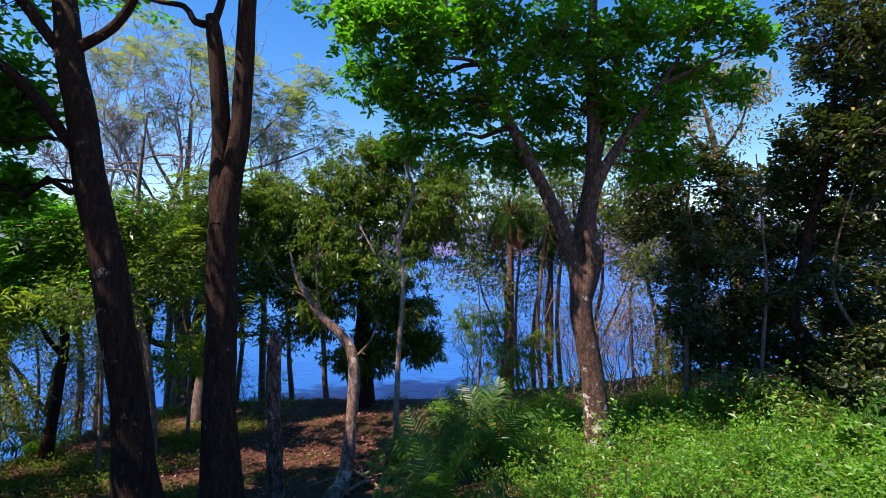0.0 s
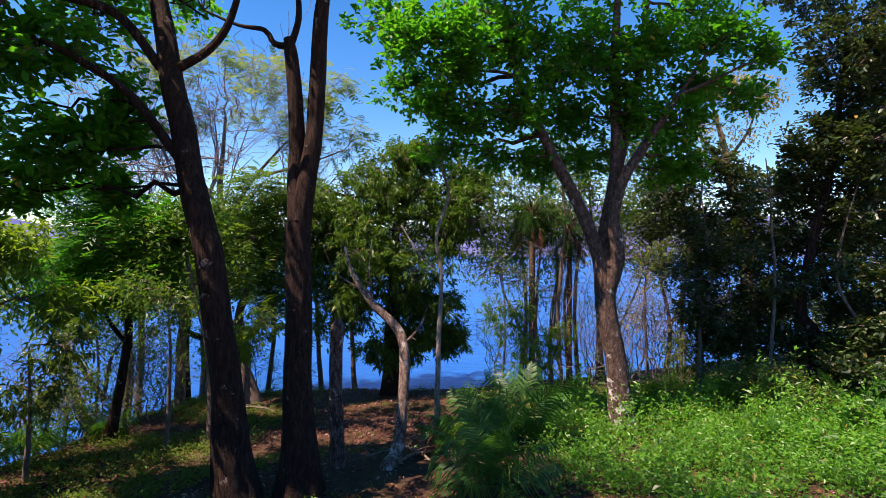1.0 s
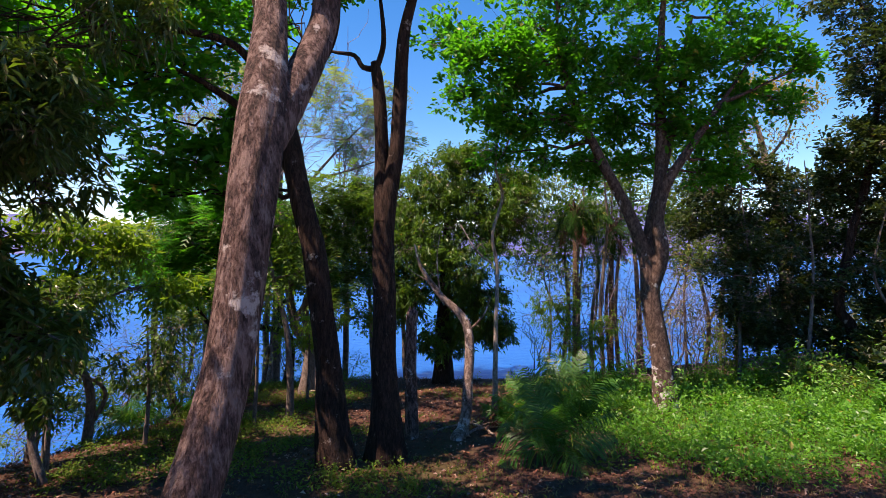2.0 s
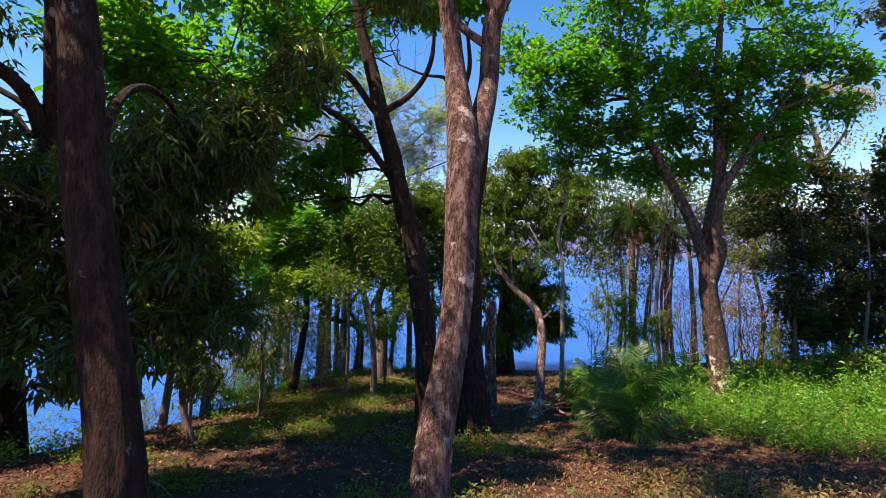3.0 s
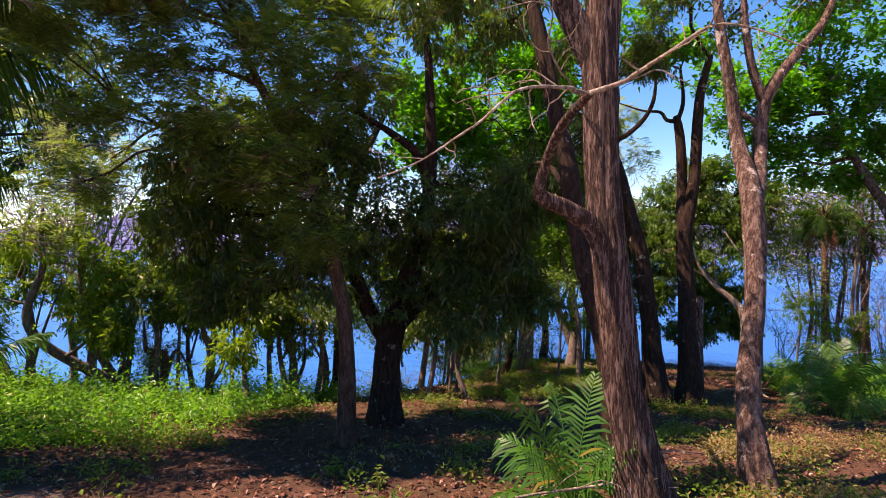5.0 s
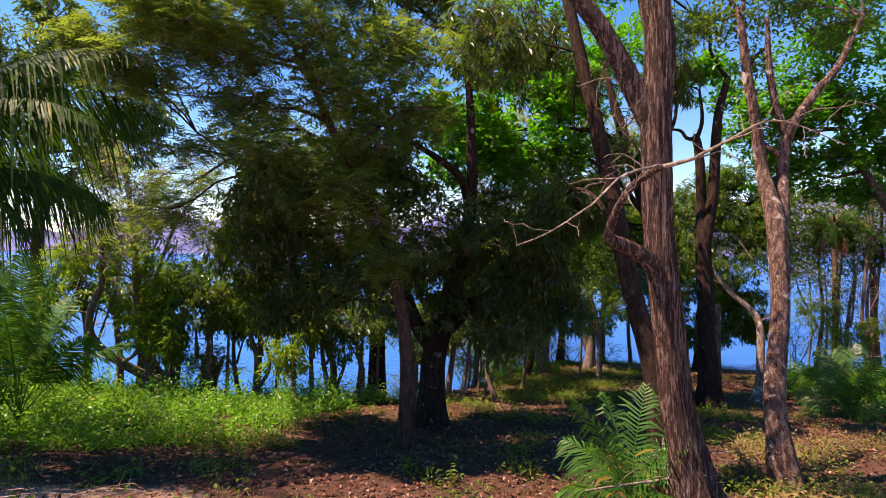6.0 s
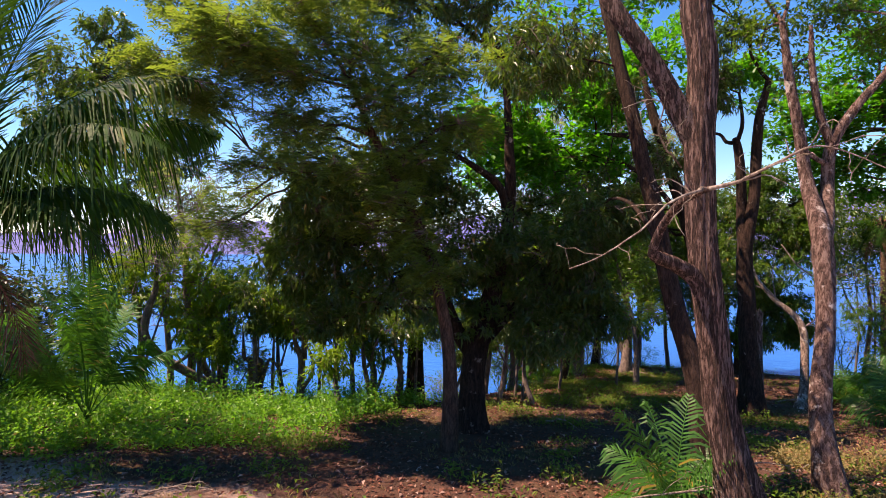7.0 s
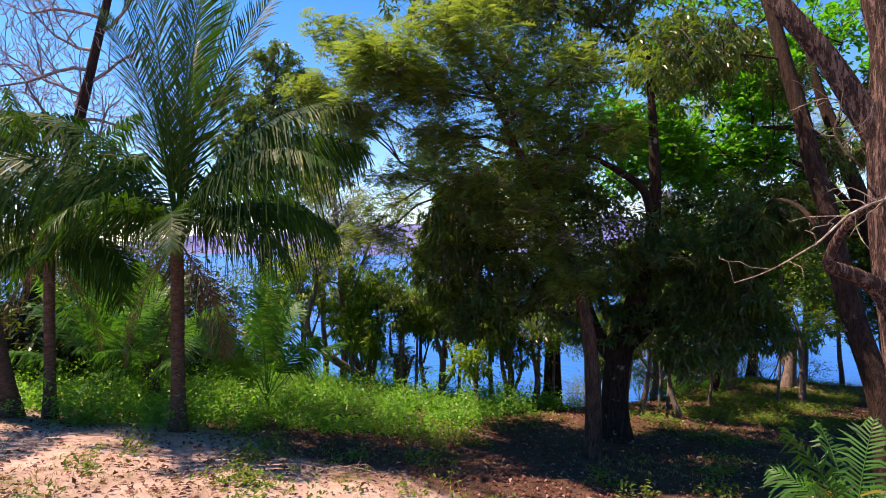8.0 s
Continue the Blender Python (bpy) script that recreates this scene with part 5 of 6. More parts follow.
def vase_tree(label, x, y, fork, top, limbs, spread, tufts):
    """A slender trunk that fans out into many rising, forking bare limbs with a little pale foliage."""
    t = tagged(new("tree"), label, "tree")
    g = max(gz(x, y), WATER - 0.2)
    t.location = (x, y, g)
    b = Buf()
    stem = wander(spline([(0, 0, -0.2, 0.17), (0.15, 0, (fork - g) * 0.5, 0.14), (0, 0, fork - g, 0.1)], 0.25), 0.08, x)
    tube(b, stem, 9, 0.03, x)
    part("trunk", b, BARK_GREY, t, smooth=True)
    ends = []
    for k in range(limbs):
        a = k * 2.4 + x
        w = spread * (0.25 + 0.75 * ((k * 0.618) % 1.0))
        wood = Buf()
        start = stem[-1 - (k % 4) * 2, :3]
        branch_out(wood, start, (math.cos(a) * w, math.sin(a) * w, 1.0), (top - fork) * rng.uniform(0.6, 0.8), 0.055, 3)
        part("limb", wood, BARK_PURPLE, t, smooth=True)
        v = np.concatenate(wood.v)
        high = v[v[:, 2] > np.quantile(v[:, 2], 0.55)]
        ends.append(high[rng.integers(0, len(high), tufts // limbs)])
    crown, ends = Buf(), np.vstack(ends)
    foliage(crown, ends, rand_dirs(len(ends)) * [1, 1, 0.4], "feather", 1.5)
    tagged(part("crown", crown, LEAF_PALE, t), kind="stuff")


vase_tree("half-bare tree fanning out over the far bank", -12.2, 23.6, 7.6, 15.5, 6, 0.75, 70)
vase_tree("half-bare tree fanning out over the far bank", -14.6, 22.6, 6.6, 13.0, 5, 0.8, 40)
vase_tree("tall half-bare tree with a flat feathery top", -8.4, 24.6, 7.6, 14.0, 5, 0.9, 120)
vase_tree("bare twiggy tree behind the palms on the shore", -21.8, 3.4, 4.6, 9.6, 5, 0.8, 60)
vase_tree("bare twiggy tree behind the palms on the shore", -24.6, 4.6, 4.0, 10.0, 5, 0.7, 40)
shrub("dark leafy tree behind the young palms", -23.0, -5.0, [(-25.8, -5.8, 4.6, 1.26, 1.08, 70), (-26.4, -6.2, 6.5, 1.08, 1.08, 60), (-24.9, -5.0, 3.8, 1.08, 0.90, 50)], "small", LEAF_SMALL, category="tree", name="tree", stem=0.12)
shrub("dark leafy tree behind the young palms", -24.0, -2.0, [(-26.1, -3.4, 3.5, 1.20, 1.00, 60), (-25.9, -2.6, 4.7, 1.03, 1.03, 50), (-25.1, -1.9, 3.2, 1.03, 1.03, 40)], "small", LEAF_SMALL, category="tree", name="tree", stem=0.12)
shrub("low green tree by the shore", -23.5, 1.0, [(-26.2, 0.4, 3.9, 1.16, 1.39, 50), (-26.1, -0.2, 2.4, 1.13, 0.91, 40), (-25.3, 1.1, 5.3, 0.93, 1.16, 30)], "small", LEAF_SMALL, category="tree", name="tree", stem=0.12)
for i, (x, y, b, style, mat, bare) in enumerate((
        (-17.0, 4.2, [(-16.6, 3.0, 4.3, 0.76, 0.66, 24), (-17.1, 2.7, 5.1, 0.95, 0.57, 24)], "mango", LEAF_MANGO_LIGHT, 0.0),
        (-16.2, 5.6, [(-15.3, 4.8, 3.7, 0.88, 0.88, 44), (-14.7, 5.3, 3.1, 0.68, 0.68, 24)], "mango", LEAF_MANGO_LIGHT, 0.0),
        (-15.4, 6.6, [(-14.5, 6.1, 4.2, 0.80, 0.80, 24), (-14.1, 7.1, 3.5, 0.72, 0.72, 20)], "small", LEAF_SMALL, 0.3),
        (-18.3, 4.4, [(-18.1, 2.4, 3.5, 0.78, 0.78, 40), (-17.7, 2.8, 2.7, 0.59, 0.59, 20)], "small", LEAF_YELLOW, 0.9),
        (-14.8, 7.8, [(-13.8, 7.9, 4.1, 0.84, 0.84, 24), (-13.2, 8.4, 3.2, 0.63, 0.74, 20)], "small", LEAF_SMALL, 0.2),
        (-13.6, 9.6, [(-11.9, 10.8, 3.9, 0.89, 0.89, 30), (-12.6, 10.2, 3.0, 0.89, 0.78, 24)], "mango", LEAF_MANGO, 0.0),
        (-21.0, 4.2, [(-18.0, 2.8, 2.8, 0.81, 0.72, 40), (-17.6, 3.5, 2.4, 0.74, 0.55, 30)], "small", LEAF_YELLOW, 0.9),
        (-22.8, 3.8, [(-23.0, 1.8, 5.8, 1.14, 0.95, 44), (-21.6, 2.4, 4.9, 0.95, 0.95, 40)], "mango", LEAF_MANGO_LIGHT, 0.0),
        (-16.6, 9.0, [(-23.3, 5.7, 2.8, 1.40, 1.00, 60), (-20.9, 5.5, 2.0, 0.95, 0.66, 40)], "feather", LEAF_FEATHER, 0.1),
        (-17.5, 6.2, [(-22.1, 4.0, 4.3, 1.08, 1.08, 50), (-20.5, 4.6, 4.7, 1.08, 0.90, 44)], "mango", LEAF_MANGO_LIGHT, 0.0))):
    c = b[0]
    x, y = c[0] + 0.3 * math.sin(i * 2.0), c[1] + 0.3
    z = max(gz(x, y), WATER - 0.2)
    tree("bank_tree", ["slim bank tree with light drooping leaves", "slim bank tree with small dark leaves", "leafless twiggy tree at the water's edge"][0 if style == "mango" else 2 if bare > 0.8 else 1],
         [(x, y, z, 0.13), (x + 0.1, y, z + 1.4, 0.11), (x - 0.15, y, z + (c[2] - z) * 0.7, 0.08), (c[0], c[1], c[2] + 0.3, 0.03)],
         [[(x, y, z + 0.3, 0.07), (x + 0.5, y, z + 1.5, 0.05), (b[1][0], b[1][1], b[1][2], 0.02)]], b, style, BARK_TWIG, mat, 1.15, sides=7, ridge=0.0, first=0.4, bare=bare, seed=40 + i, lobes=0.1, dense=1.3, category="tree")


for i, (b, style, mat) in enumerate((
        ([(-17.5, 3.0, 3.5, 0.99, 0.81, 44), (-17.0, 3.2, 4.3, 0.72, 0.54, 20)], "mango_far", LEAF_MANGO_LIGHT), ([(-16.4, 4.0, 3.3, 0.92, 0.83, 40), (-15.9, 4.3, 4.0, 0.74, 0.55, 20)], "mango_far", LEAF_MANGO),
        ([(-14.8, 4.7, 3.5, 1.02, 0.92, 44), (-15.3, 4.5, 2.7, 0.65, 0.46, 16)], "mango_far", LEAF_MANGO_LIGHT), ([(-13.7, 5.7, 3.2, 1.04, 0.85, 44), (-13.2, 5.9, 3.9, 0.76, 0.57, 20)], "mango_far", LEAF_MANGO_LIGHT),
        ([(-11.0, 8.4, 3.1, 1.13, 0.93, 44), (-10.5, 8.7, 3.9, 0.82, 0.62, 20)], "mango_far", LEAF_MANGO), ([(-9.8, 10.1, 2.9, 1.08, 0.97, 40), (-9.2, 10.3, 3.8, 0.87, 0.65, 20)], "mango_far", LEAF_MANGO),
        ([(-8.0, 12.4, 4.4, 1.1, 0.8, 36), (-8.6, 12.2, 4.9, 0.9, 0.58, 20)], "small", LEAF_SMALL), ([(-19.9, 3.1, 4.1, 1.14, 0.95, 44), (-20.6, 2.8, 3.4, 0.76, 0.57, 20)], "mango_far", LEAF_MANGO_LIGHT),
        ([(-14.5, 9.9, 2.7, 0.92, 0.77, 44), (-15.1, 9.8, 3.5, 0.77, 0.61, 30)], "small", LEAF_SMALL), ([(-12.6, 18.6, 2.6, 1.46, 0.97, 44), (-11.4, 18.7, 1.9, 1.21, 0.73, 24)], "small", LEAF_SMALL),
        ([(-10.1, 20.9, 2.6, 1.32, 1.06, 40), (-9.0, 21.0, 1.6, 1.06, 0.79, 20)], "small", LEAF_SMALL), ([(-12.2, 16.0, 3.5, 1.01, 0.68, 40), (-11.2, 16.0, 4.0, 0.84, 0.51, 24)], "small", LEAF_SMALL),
        ([(-11.3, 20.0, 3.5, 1.27, 0.84, 40), (-12.1, 20.0, 2.9, 0.84, 0.63, 20)], "feather", LEAF_SMALL), ([(2.4, 21.0, 5.1, 1.11, 1.11, 30), (3.5, 21.0, 4.2, 1.11, 1.11, 30)], "small", LEAF_FEATHER),
        ([(-10.6, 8.0, 3.5, 1.14, 0.95, 44), (-11.2, 7.5, 4.3, 0.76, 0.57, 20)], "mango_far", LEAF_MANGO),         ([(-7.5, 15.7, 2.8, 1.16, 0.93, 40), (-6.8, 16.3, 3.5, 0.93, 0.70, 20)], "mango_far", LEAF_MANGO_LIGHT),
        ([(-12.5, 11.6, 1.5, 1.01, 0.84, 44), (-13.1, 11.5, 2.2, 0.68, 0.68, 20)], "small", LEAF_SMALL), ([(-12.2, 14.6, 1.2, 1.00, 0.80, 36), (-11.6, 14.7, 2.0, 0.80, 0.60, 20)], "small", LEAF_SMALL))):
    b = [(bx, by, bz + (0.8 if style == "mango_far" and by < 9 else 0.0), r, h, n) for bx, by, bz, r, h, n in b]
    c = b[0]
    shrub(["leafy young tree on the bank above the lake", "bushy young mango with drooping leaves on the bank"][style == "mango_far"], c[0], c[1], b, style, mat, size=1.1, dense=1.5, category="shrub", name="bank_shrub", stem=0.06)


for i, (x, y, z, r, h, leaf) in enumerate((
        (-19.3, 1.7, 3.8, 0.9, 0.8, 0), (-17.6, 2.4, 4.4, 1.0, 0.9, 1), (-19.6, 3.2, 5.0, 1.0, 0.8, 0), (-14.6, 2.6, 3.7, 0.9, 0.65, 0), (-14.4, 3.8, 4.3, 1.0, 0.8, 1), (-16.5, 3.4, 4.7, 1.0, 0.9, 1),
        (-13.6, 4.7, 3.7, 0.9, 0.8, 2), (-10.2, 7.2, 3.4, 1.0, 0.8, 1), (-22.5, 2.0, 5.0, 1.1, 0.9, 0), (-23.7, 1.5, 4.0, 0.9, 0.9, 2), (-20.5, 3.6, 4.1, 0.9, 0.8, 0),
        (-18.0, 3.9, 4.1, 0.9, 0.7, 1), (-15.3, 4.4, 4.6, 0.9, 0.8, 0), (-10.5, 6.1, 3.9, 0.9, 0.7, 1), (-12.0, 6.6, 3.3, 0.8, 0.7, 1))):
    g, a = max(gz(x, y), WATER - 0.2), i * 1.7
    tree("bank_tree", ("slim bank mango with yellow-green drooping leaves", "slim bank mango with dark drooping leaves", "slim bank tree with small dark leaves")[leaf],
         [(x + 0.3 * math.cos(a), y, g, 0.09), (x - 0.1, y + 0.1, g + (z - g) * 0.5, 0.07), (x, y, z + 0.4, 0.025)],
         [[(x + 0.1, y, g + (z - g) * 0.45, 0.04), (x + 0.6 * math.cos(a), y + 0.4 * math.sin(a), z - 0.2, 0.02)]],
         [(x, y, z, r, h, 34), (x + 0.8 * math.cos(a), y + 0.8 * math.sin(a), z - 0.4, r * 0.75, h * 0.8, 20), (x - 0.7 * math.cos(a), y - 0.5 * math.sin(a), z + 0.6, r * 0.7, h * 0.7, 16)],
         "small" if leaf == 2 else "mango_far", BARK_TWIG, (LEAF_MANGO_LIGHT, LEAF_MANGO, LEAF_SMALL)[leaf], 1.2, sides=7, ridge=0.0, first=0.35, seed=90 + i, lobes=0.1, dense=1.3, group="slim trees on the bank")


# ---- palms ----
def frond(parent, origin, az, rise, length, bend, leaflet, pairs=42, mat=LEAF_PALM, stalk=0.12, name="frond", label="", wide=0.016, sweep=0.45):
    """One feather frond: a bending stalk and two rows of drooping leaflets."""
    b = Buf()
    n = 18
    u = np.linspace(0, 1, n)
    tilt = rise - bend * u ** 1.4
    step = length / (n - 1)
    h = np.concatenate([[0], np.cumsum(np.cos(tilt[:-1]) * step)])
    v = np.concatenate([[0], np.cumsum(np.sin(tilt[:-1]) * step)])
    side_turn = rng.uniform(-0.15, 0.15)
    hx = np.cos(az + side_turn * u)
    hy = np.sin(az + side_turn * u)
    p = np.stack([origin[0] + h * hx, origin[1] + h * hy, origin[2] + v], 1)
    r = 0.004 + 0.022 * (length / 3.5) * (1 - u) ** 1.3
    tube(b, np.hstack([p, r[:, None]]), 4)
    f = stalk + (1 - stalk) * (np.arange(pairs) + 0.5) / pairs
    root = np.stack([np.interp(f, u, p[:, k]) for k in range(3)], 1)
    tan = norm(np.stack([np.interp(f, u, np.gradient(p[:, k])) for k in range(3)], 1))
    side = norm(np.cross(tan, [0, 0, 1.0]))
    up = np.cross(side, tan)
    roll = rng.uniform(-0.9, 0.9)
    side, up = side * math.cos(roll) + up * math.sin(roll), up * math.cos(roll) - side * math.sin(roll)
    upright = rise > 1.2 and length > 4
    hang = 0.2 if upright else 1.4 if length > 2.8 and stalk < 0.3 else 0.8
    sweep = 1.25 if upright else sweep
    fall = 0.0 if upright else -0.3
    for s in (-1, 1):
        ll = leaflet * np.sin(np.pi * np.clip(0.16 + 0.84 * (f - stalk) / (1 - stalk), 0, 0.97)) ** 0.6 * rng.uniform(0.75, 1.12, pairs)
        way = norm(side * s + tan * (sweep + 0.5 * f[:, None]) + up * 0.32 + np.array([[0, 0, fall]]) + rng.normal(scale=0.11, size=(pairs, 3)))
        wid = tan * (wide * (leaflet / 0.7) ** 0.5)
        mid = root + way * (ll * 0.5)[:, None] - np.array([[0, 0, 1.0]]) * (ll * 0.12 * hang)[:, None]
        end = root + way * (ll * 0.92)[:, None] - np.array([[0, 0, 1.0]]) * (ll * rng.uniform(0.2, 1.0, pairs) * hang)[:, None]
        vv = np.stack([root - wid * 0.6, root + wid * 0.6, mid + wid, mid - wid, end + wid * 0.2, end - wid * 0.2], 1)
        q = np.array([[0, 1, 2, 3], [3, 2, 4, 5]])
        b.add(vv, np.arange(pairs)[:, None, None] * 6 + q[None])
    return part(name, b, mat, parent, label)


def palm(label, x, y, height, fronds, length, leaflet, trunk_r=0.13, lean=(0, 0), rise=(1.4, -0.25), bend=(0.95, 2.0), old=2, name="coconut_palm", pairs=72, group="", wide=0.016, mat=None, gap=None, stalk=0.12, plan=()):
    """gap: the range of bearings in which only the upright fronds grow. plan: fronds of their own (bearing in degrees, rise, length, bend)."""
    z = gz(x, y)
    top = tagged(new(name), label, "palm", group)
    top.location = (x, y, z)
    crown = np.array([lean[0], lean[1], height])
    if height > 0.5:
        n = int(height / 0.05)
        u = np.linspace(0, 1, n)
        path = np.stack([lean[0] * u ** 1.5, lean[1] * u ** 1.5, height * u - 0.15 * (u == 0), trunk_r * (1 + 0.7 * np.exp(-u * height * 2.5)) * (1 + 0.05 * (np.arange(n) % 3 == 0))], 1)
        b = Buf()
        tube(b, path, 16, 0.03, x)
        stem = part("trunk", b, BARK_PALM, top, smooth=True)
        for k in range(9):
            a = k * 2.4
            c = Buf()
            q = crown + [0, 0, -0.25 + 0.05 * k]
            e = q + np.array([math.cos(a) * 0.28, math.sin(a) * 0.28, 0.34])
            tube(c, np.array([[*q, 0.07], [*((q + e) / 2 + [math.cos(a) * 0.06, math.sin(a) * 0.06, -0.03]), 0.05], [*e, 0.03]]), 5)
            part("frond_base", c, BARK_PALM, stem, smooth=True)
    for k in range(fronds):
        w = k / max(1, fronds - 1)
        a = k * 2.39996 + x
        if gap and w > 0.3 and gap[0] < math.remainder(a, math.tau) < gap[1]:
            continue
        frond(top, crown + [0, 0, 0.05], a, rise[0] + (rise[1] - rise[0]) * w + rng.uniform(-0.1, 0.1), length * (0.72 + 0.28 * math.sin(math.pi * min(1, 0.35 + w))) * rng.uniform(0.9, 1.08),
              bend[0] + (bend[1] - bend[0]) * w, leaflet, pairs, mat or (LEAF_PALM if height > 2 else LEAF_PALM_YOUNG), stalk, wide=wide, sweep=0.45 if height > 0.2 else 0.8)
    for az, up, reach, bow in plan:
        frond(top, crown + [0, 0, 0.05], radians(az), up, reach, bow, leaflet * min(1.0, 0.45 + reach / 8), pairs, mat or LEAF_PALM, stalk, wide=wide)
    for k in range(old):
        frond(top, crown + [0, 0, -0.15], k * 2.1 + x * 2, -0.9, min(length * 0.8, 2.4), 0.6, leaflet * 0.7, 30, LEAF_DRY, label="withered brown frond")
    return top


p1 = palm("coconut palm with long arching fronds over lush undergrowth", -15.4, -6.0, 3.8, 0, 5.3, 1.1, 0.115, pairs=104, wide=0.016, old=4,
          plan=((39, 1.40, 5.6, 0.3), (219, 1.44, 5.6, 0.3), (129, 1.48, 5.6, 0.25), (-51, 1.42, 5.2, 0.35), (75, 1.36, 5.4, 0.4), (-10, 1.34, 5.0, 0.5), (190, 1.32, 5.2, 0.5), (100, 1.44, 5.0, 0.3),
                (39, 1.08, 4.5, 1.3), (58, 0.98, 4.4, 1.5), (15, 0.9, 4.0, 1.6), (42, 0.5, 3.3, 1.4), (8, 0.35, 2.9, 1.4), (72, 0.55, 3.4, 1.4), (219, 1.1, 4.2, 1.3), (200, 0.8, 3.6, 1.6), (242, 0.85, 3.8, 1.5),
                (226, 0.3, 2.8, 1.4), (129, 0.9, 4.2, 1.4), (100, 0.7, 3.8, 1.5), (160, 0.6, 3.6, 1.5), (-80, 0.6, 2.6, 1.6), (-30, 0.4, 2.6, 1.5)))
spathe = Buf()
tube(spathe, np.array([[0.1, 0.05, 4.0, 0.009], [0.32, 0.2, 6.6, 0.008], [0.36, 0.24, 6.8, 0.07], [0.38, 0.26, 7.1, 0.09], [0.38, 0.26, 7.45, 0.02]]), 8)
part("spathe", spathe, SPATHE, p1, "pale dry flower sheath", smooth=True)
palm("coconut palm with a slim trunk and bending fronds", -17.9, -7.4, 3.5, 18, 3.2, 0.8, 0.095, rise=(1.35, -0.3), bend=(0.7, 1.6), wide=0.022, gap=(-2.2, 0.2))
palm("coconut palm with a thick swollen trunk foot", -18.25, -8.05, 4.8, 10, 3.2, 0.75, 0.2, lean=(-0.9, -0.9), bend=(0.6, 1.9), wide=0.022, gap=(-2.4, 0.3))
palm("young trunkless coconut palm in the herbs", -16.5, -3.4, 0.3, 11, 3.3, 0.75, 0.1, rise=(1.55, 0.95), bend=(0.2, 0.9), old=0, pairs=60, wide=0.02, stalk=0.38)
palm("young trunkless coconut palm in the herbs", -20.8, -5.6, 0.35, 10, 3.6, 0.8, 0.1, rise=(1.5, 0.8), bend=(0.5, 1.1), old=0, pairs=60, wide=0.022, stalk=0.35)
palm("young trunkless coconut palm in the herbs", -20.6, -1.9, 0.3, 10, 2.4, 0.55, 0.1, rise=(1.45, 0.6), bend=(0.4, 1.1), old=0, pairs=56)
palm("young coconut palm with broad bright fronds", -19.2, -4.9, 0.8, 11, 2.8, 0.6, 0.12, rise=(1.4, 0.3), bend=(0.6, 1.3), old=1, pairs=56)
palm("palm with hanging grey-green fronds at the bank", 2.5, 19.8, 7.0, 12, 1.9, 0.5, 0.12, rise=(0.8, -1.2), bend=(0.9, 0.9), old=6, name="palm")
palm("palm with hanging grey-green fronds at the bank", 4.1, 20.4, 6.2, 11, 1.8, 0.5, 0.1, rise=(0.7, -1.2), bend=(0.9, 0.8), old=6, name="palm")
for x, y, s, n in ((-5.25, -2.75, 1.2, 13), (-0.1, 8.3, 1.5, 13), (0.9, 12.0, 1.7, 12), (-0.3, 11.1, 1.2, 10), (7.6, 13.0, 1.0, 8), (9.2, 12.3, 1.1, 9), (-12.2, 14.0, 1.0, 10), (-11.9, 12.6, 1.2, 11), (-10.9, 14.6, 1.1, 9), (5.8, 10.2, 0.8, 7), (-1.0, 11.2, 0.8, 8), (0.9, 13.2, 1.4, 10)):
    palm("palm seedling with a rosette of arching feather leaves", x, y, 0.12, n, 1.2 * s, 0.42 * s, 0.05, rise=(1.35, 0.35), bend=(0.5, 1.1), old=0, name="palm_seedling", pairs=26, group="palm seedlings", wide=0.021)


for x, y, sc in ((0.7, 14.6, 1.0), (1.4, 13.9, 0.8), (-1.3, 10.9, 0.7), (5.2, 12.6, 0.7)):
    palm("withered reddish-brown fern clump", x, y, 0.08, 8, 0.8 * sc, 0.2 * sc, 0.04, rise=(1.2, 0.1), bend=(0.6, 1.2), old=0, name="dead_fern", pairs=16, group="dead ferns", wide=0.03, mat=LEAF_DRY)


# ---- dead branches round the ridged tree ----
def dead_branch(label, path, sprays, name="dead_branch"):
    top = tagged(new(name), label, "branch")
    top.location = path[0][:3]
    shift = np.array([*path[0][:3], 0.0])
    b = Buf()
    p = wander(spline(path, 0.06) - shift, 0.06, path[0][1] * 3)
    kinks = np.interp(np.arange(len(p)), np.arange(0, len(p) + 4, 4), rng.normal(scale=0.018, size=len(np.arange(0, len(p) + 4, 4))))
    p[1:, 2] += kinks[1:]
    p[1:, 0] += np.roll(kinks, 5)[1:]
    tube(b, p, 7)
    stem = part("stem", b, BARK_DEAD, top, smooth=True)
    for k in range(sprays):
        i = int(len(p) * (0.2 + 0.75 * k / sprays))
        e = p[i, :3] + norm(p[min(i + 3, len(p) - 1), :3] - p[i - 1, :3]) * 0.25 + rand_dirs(1)[0] * [0.32, 0.32, 0.28]
        c = Buf()
        tw = bezier(p[i, :3], e, 0.1, p[i, 3] * 0.55, 0.003, 7, 0.5)
        tube(c, tw, 4)
        tube(c, bezier(tw[3, :3], tw[3, :3] + rand_dirs(1)[0] * 0.16, 0.1, 0.004, 0.002, 4), 3)
        part("twig", c, BARK_DEAD, stem, smooth=True)
    return top


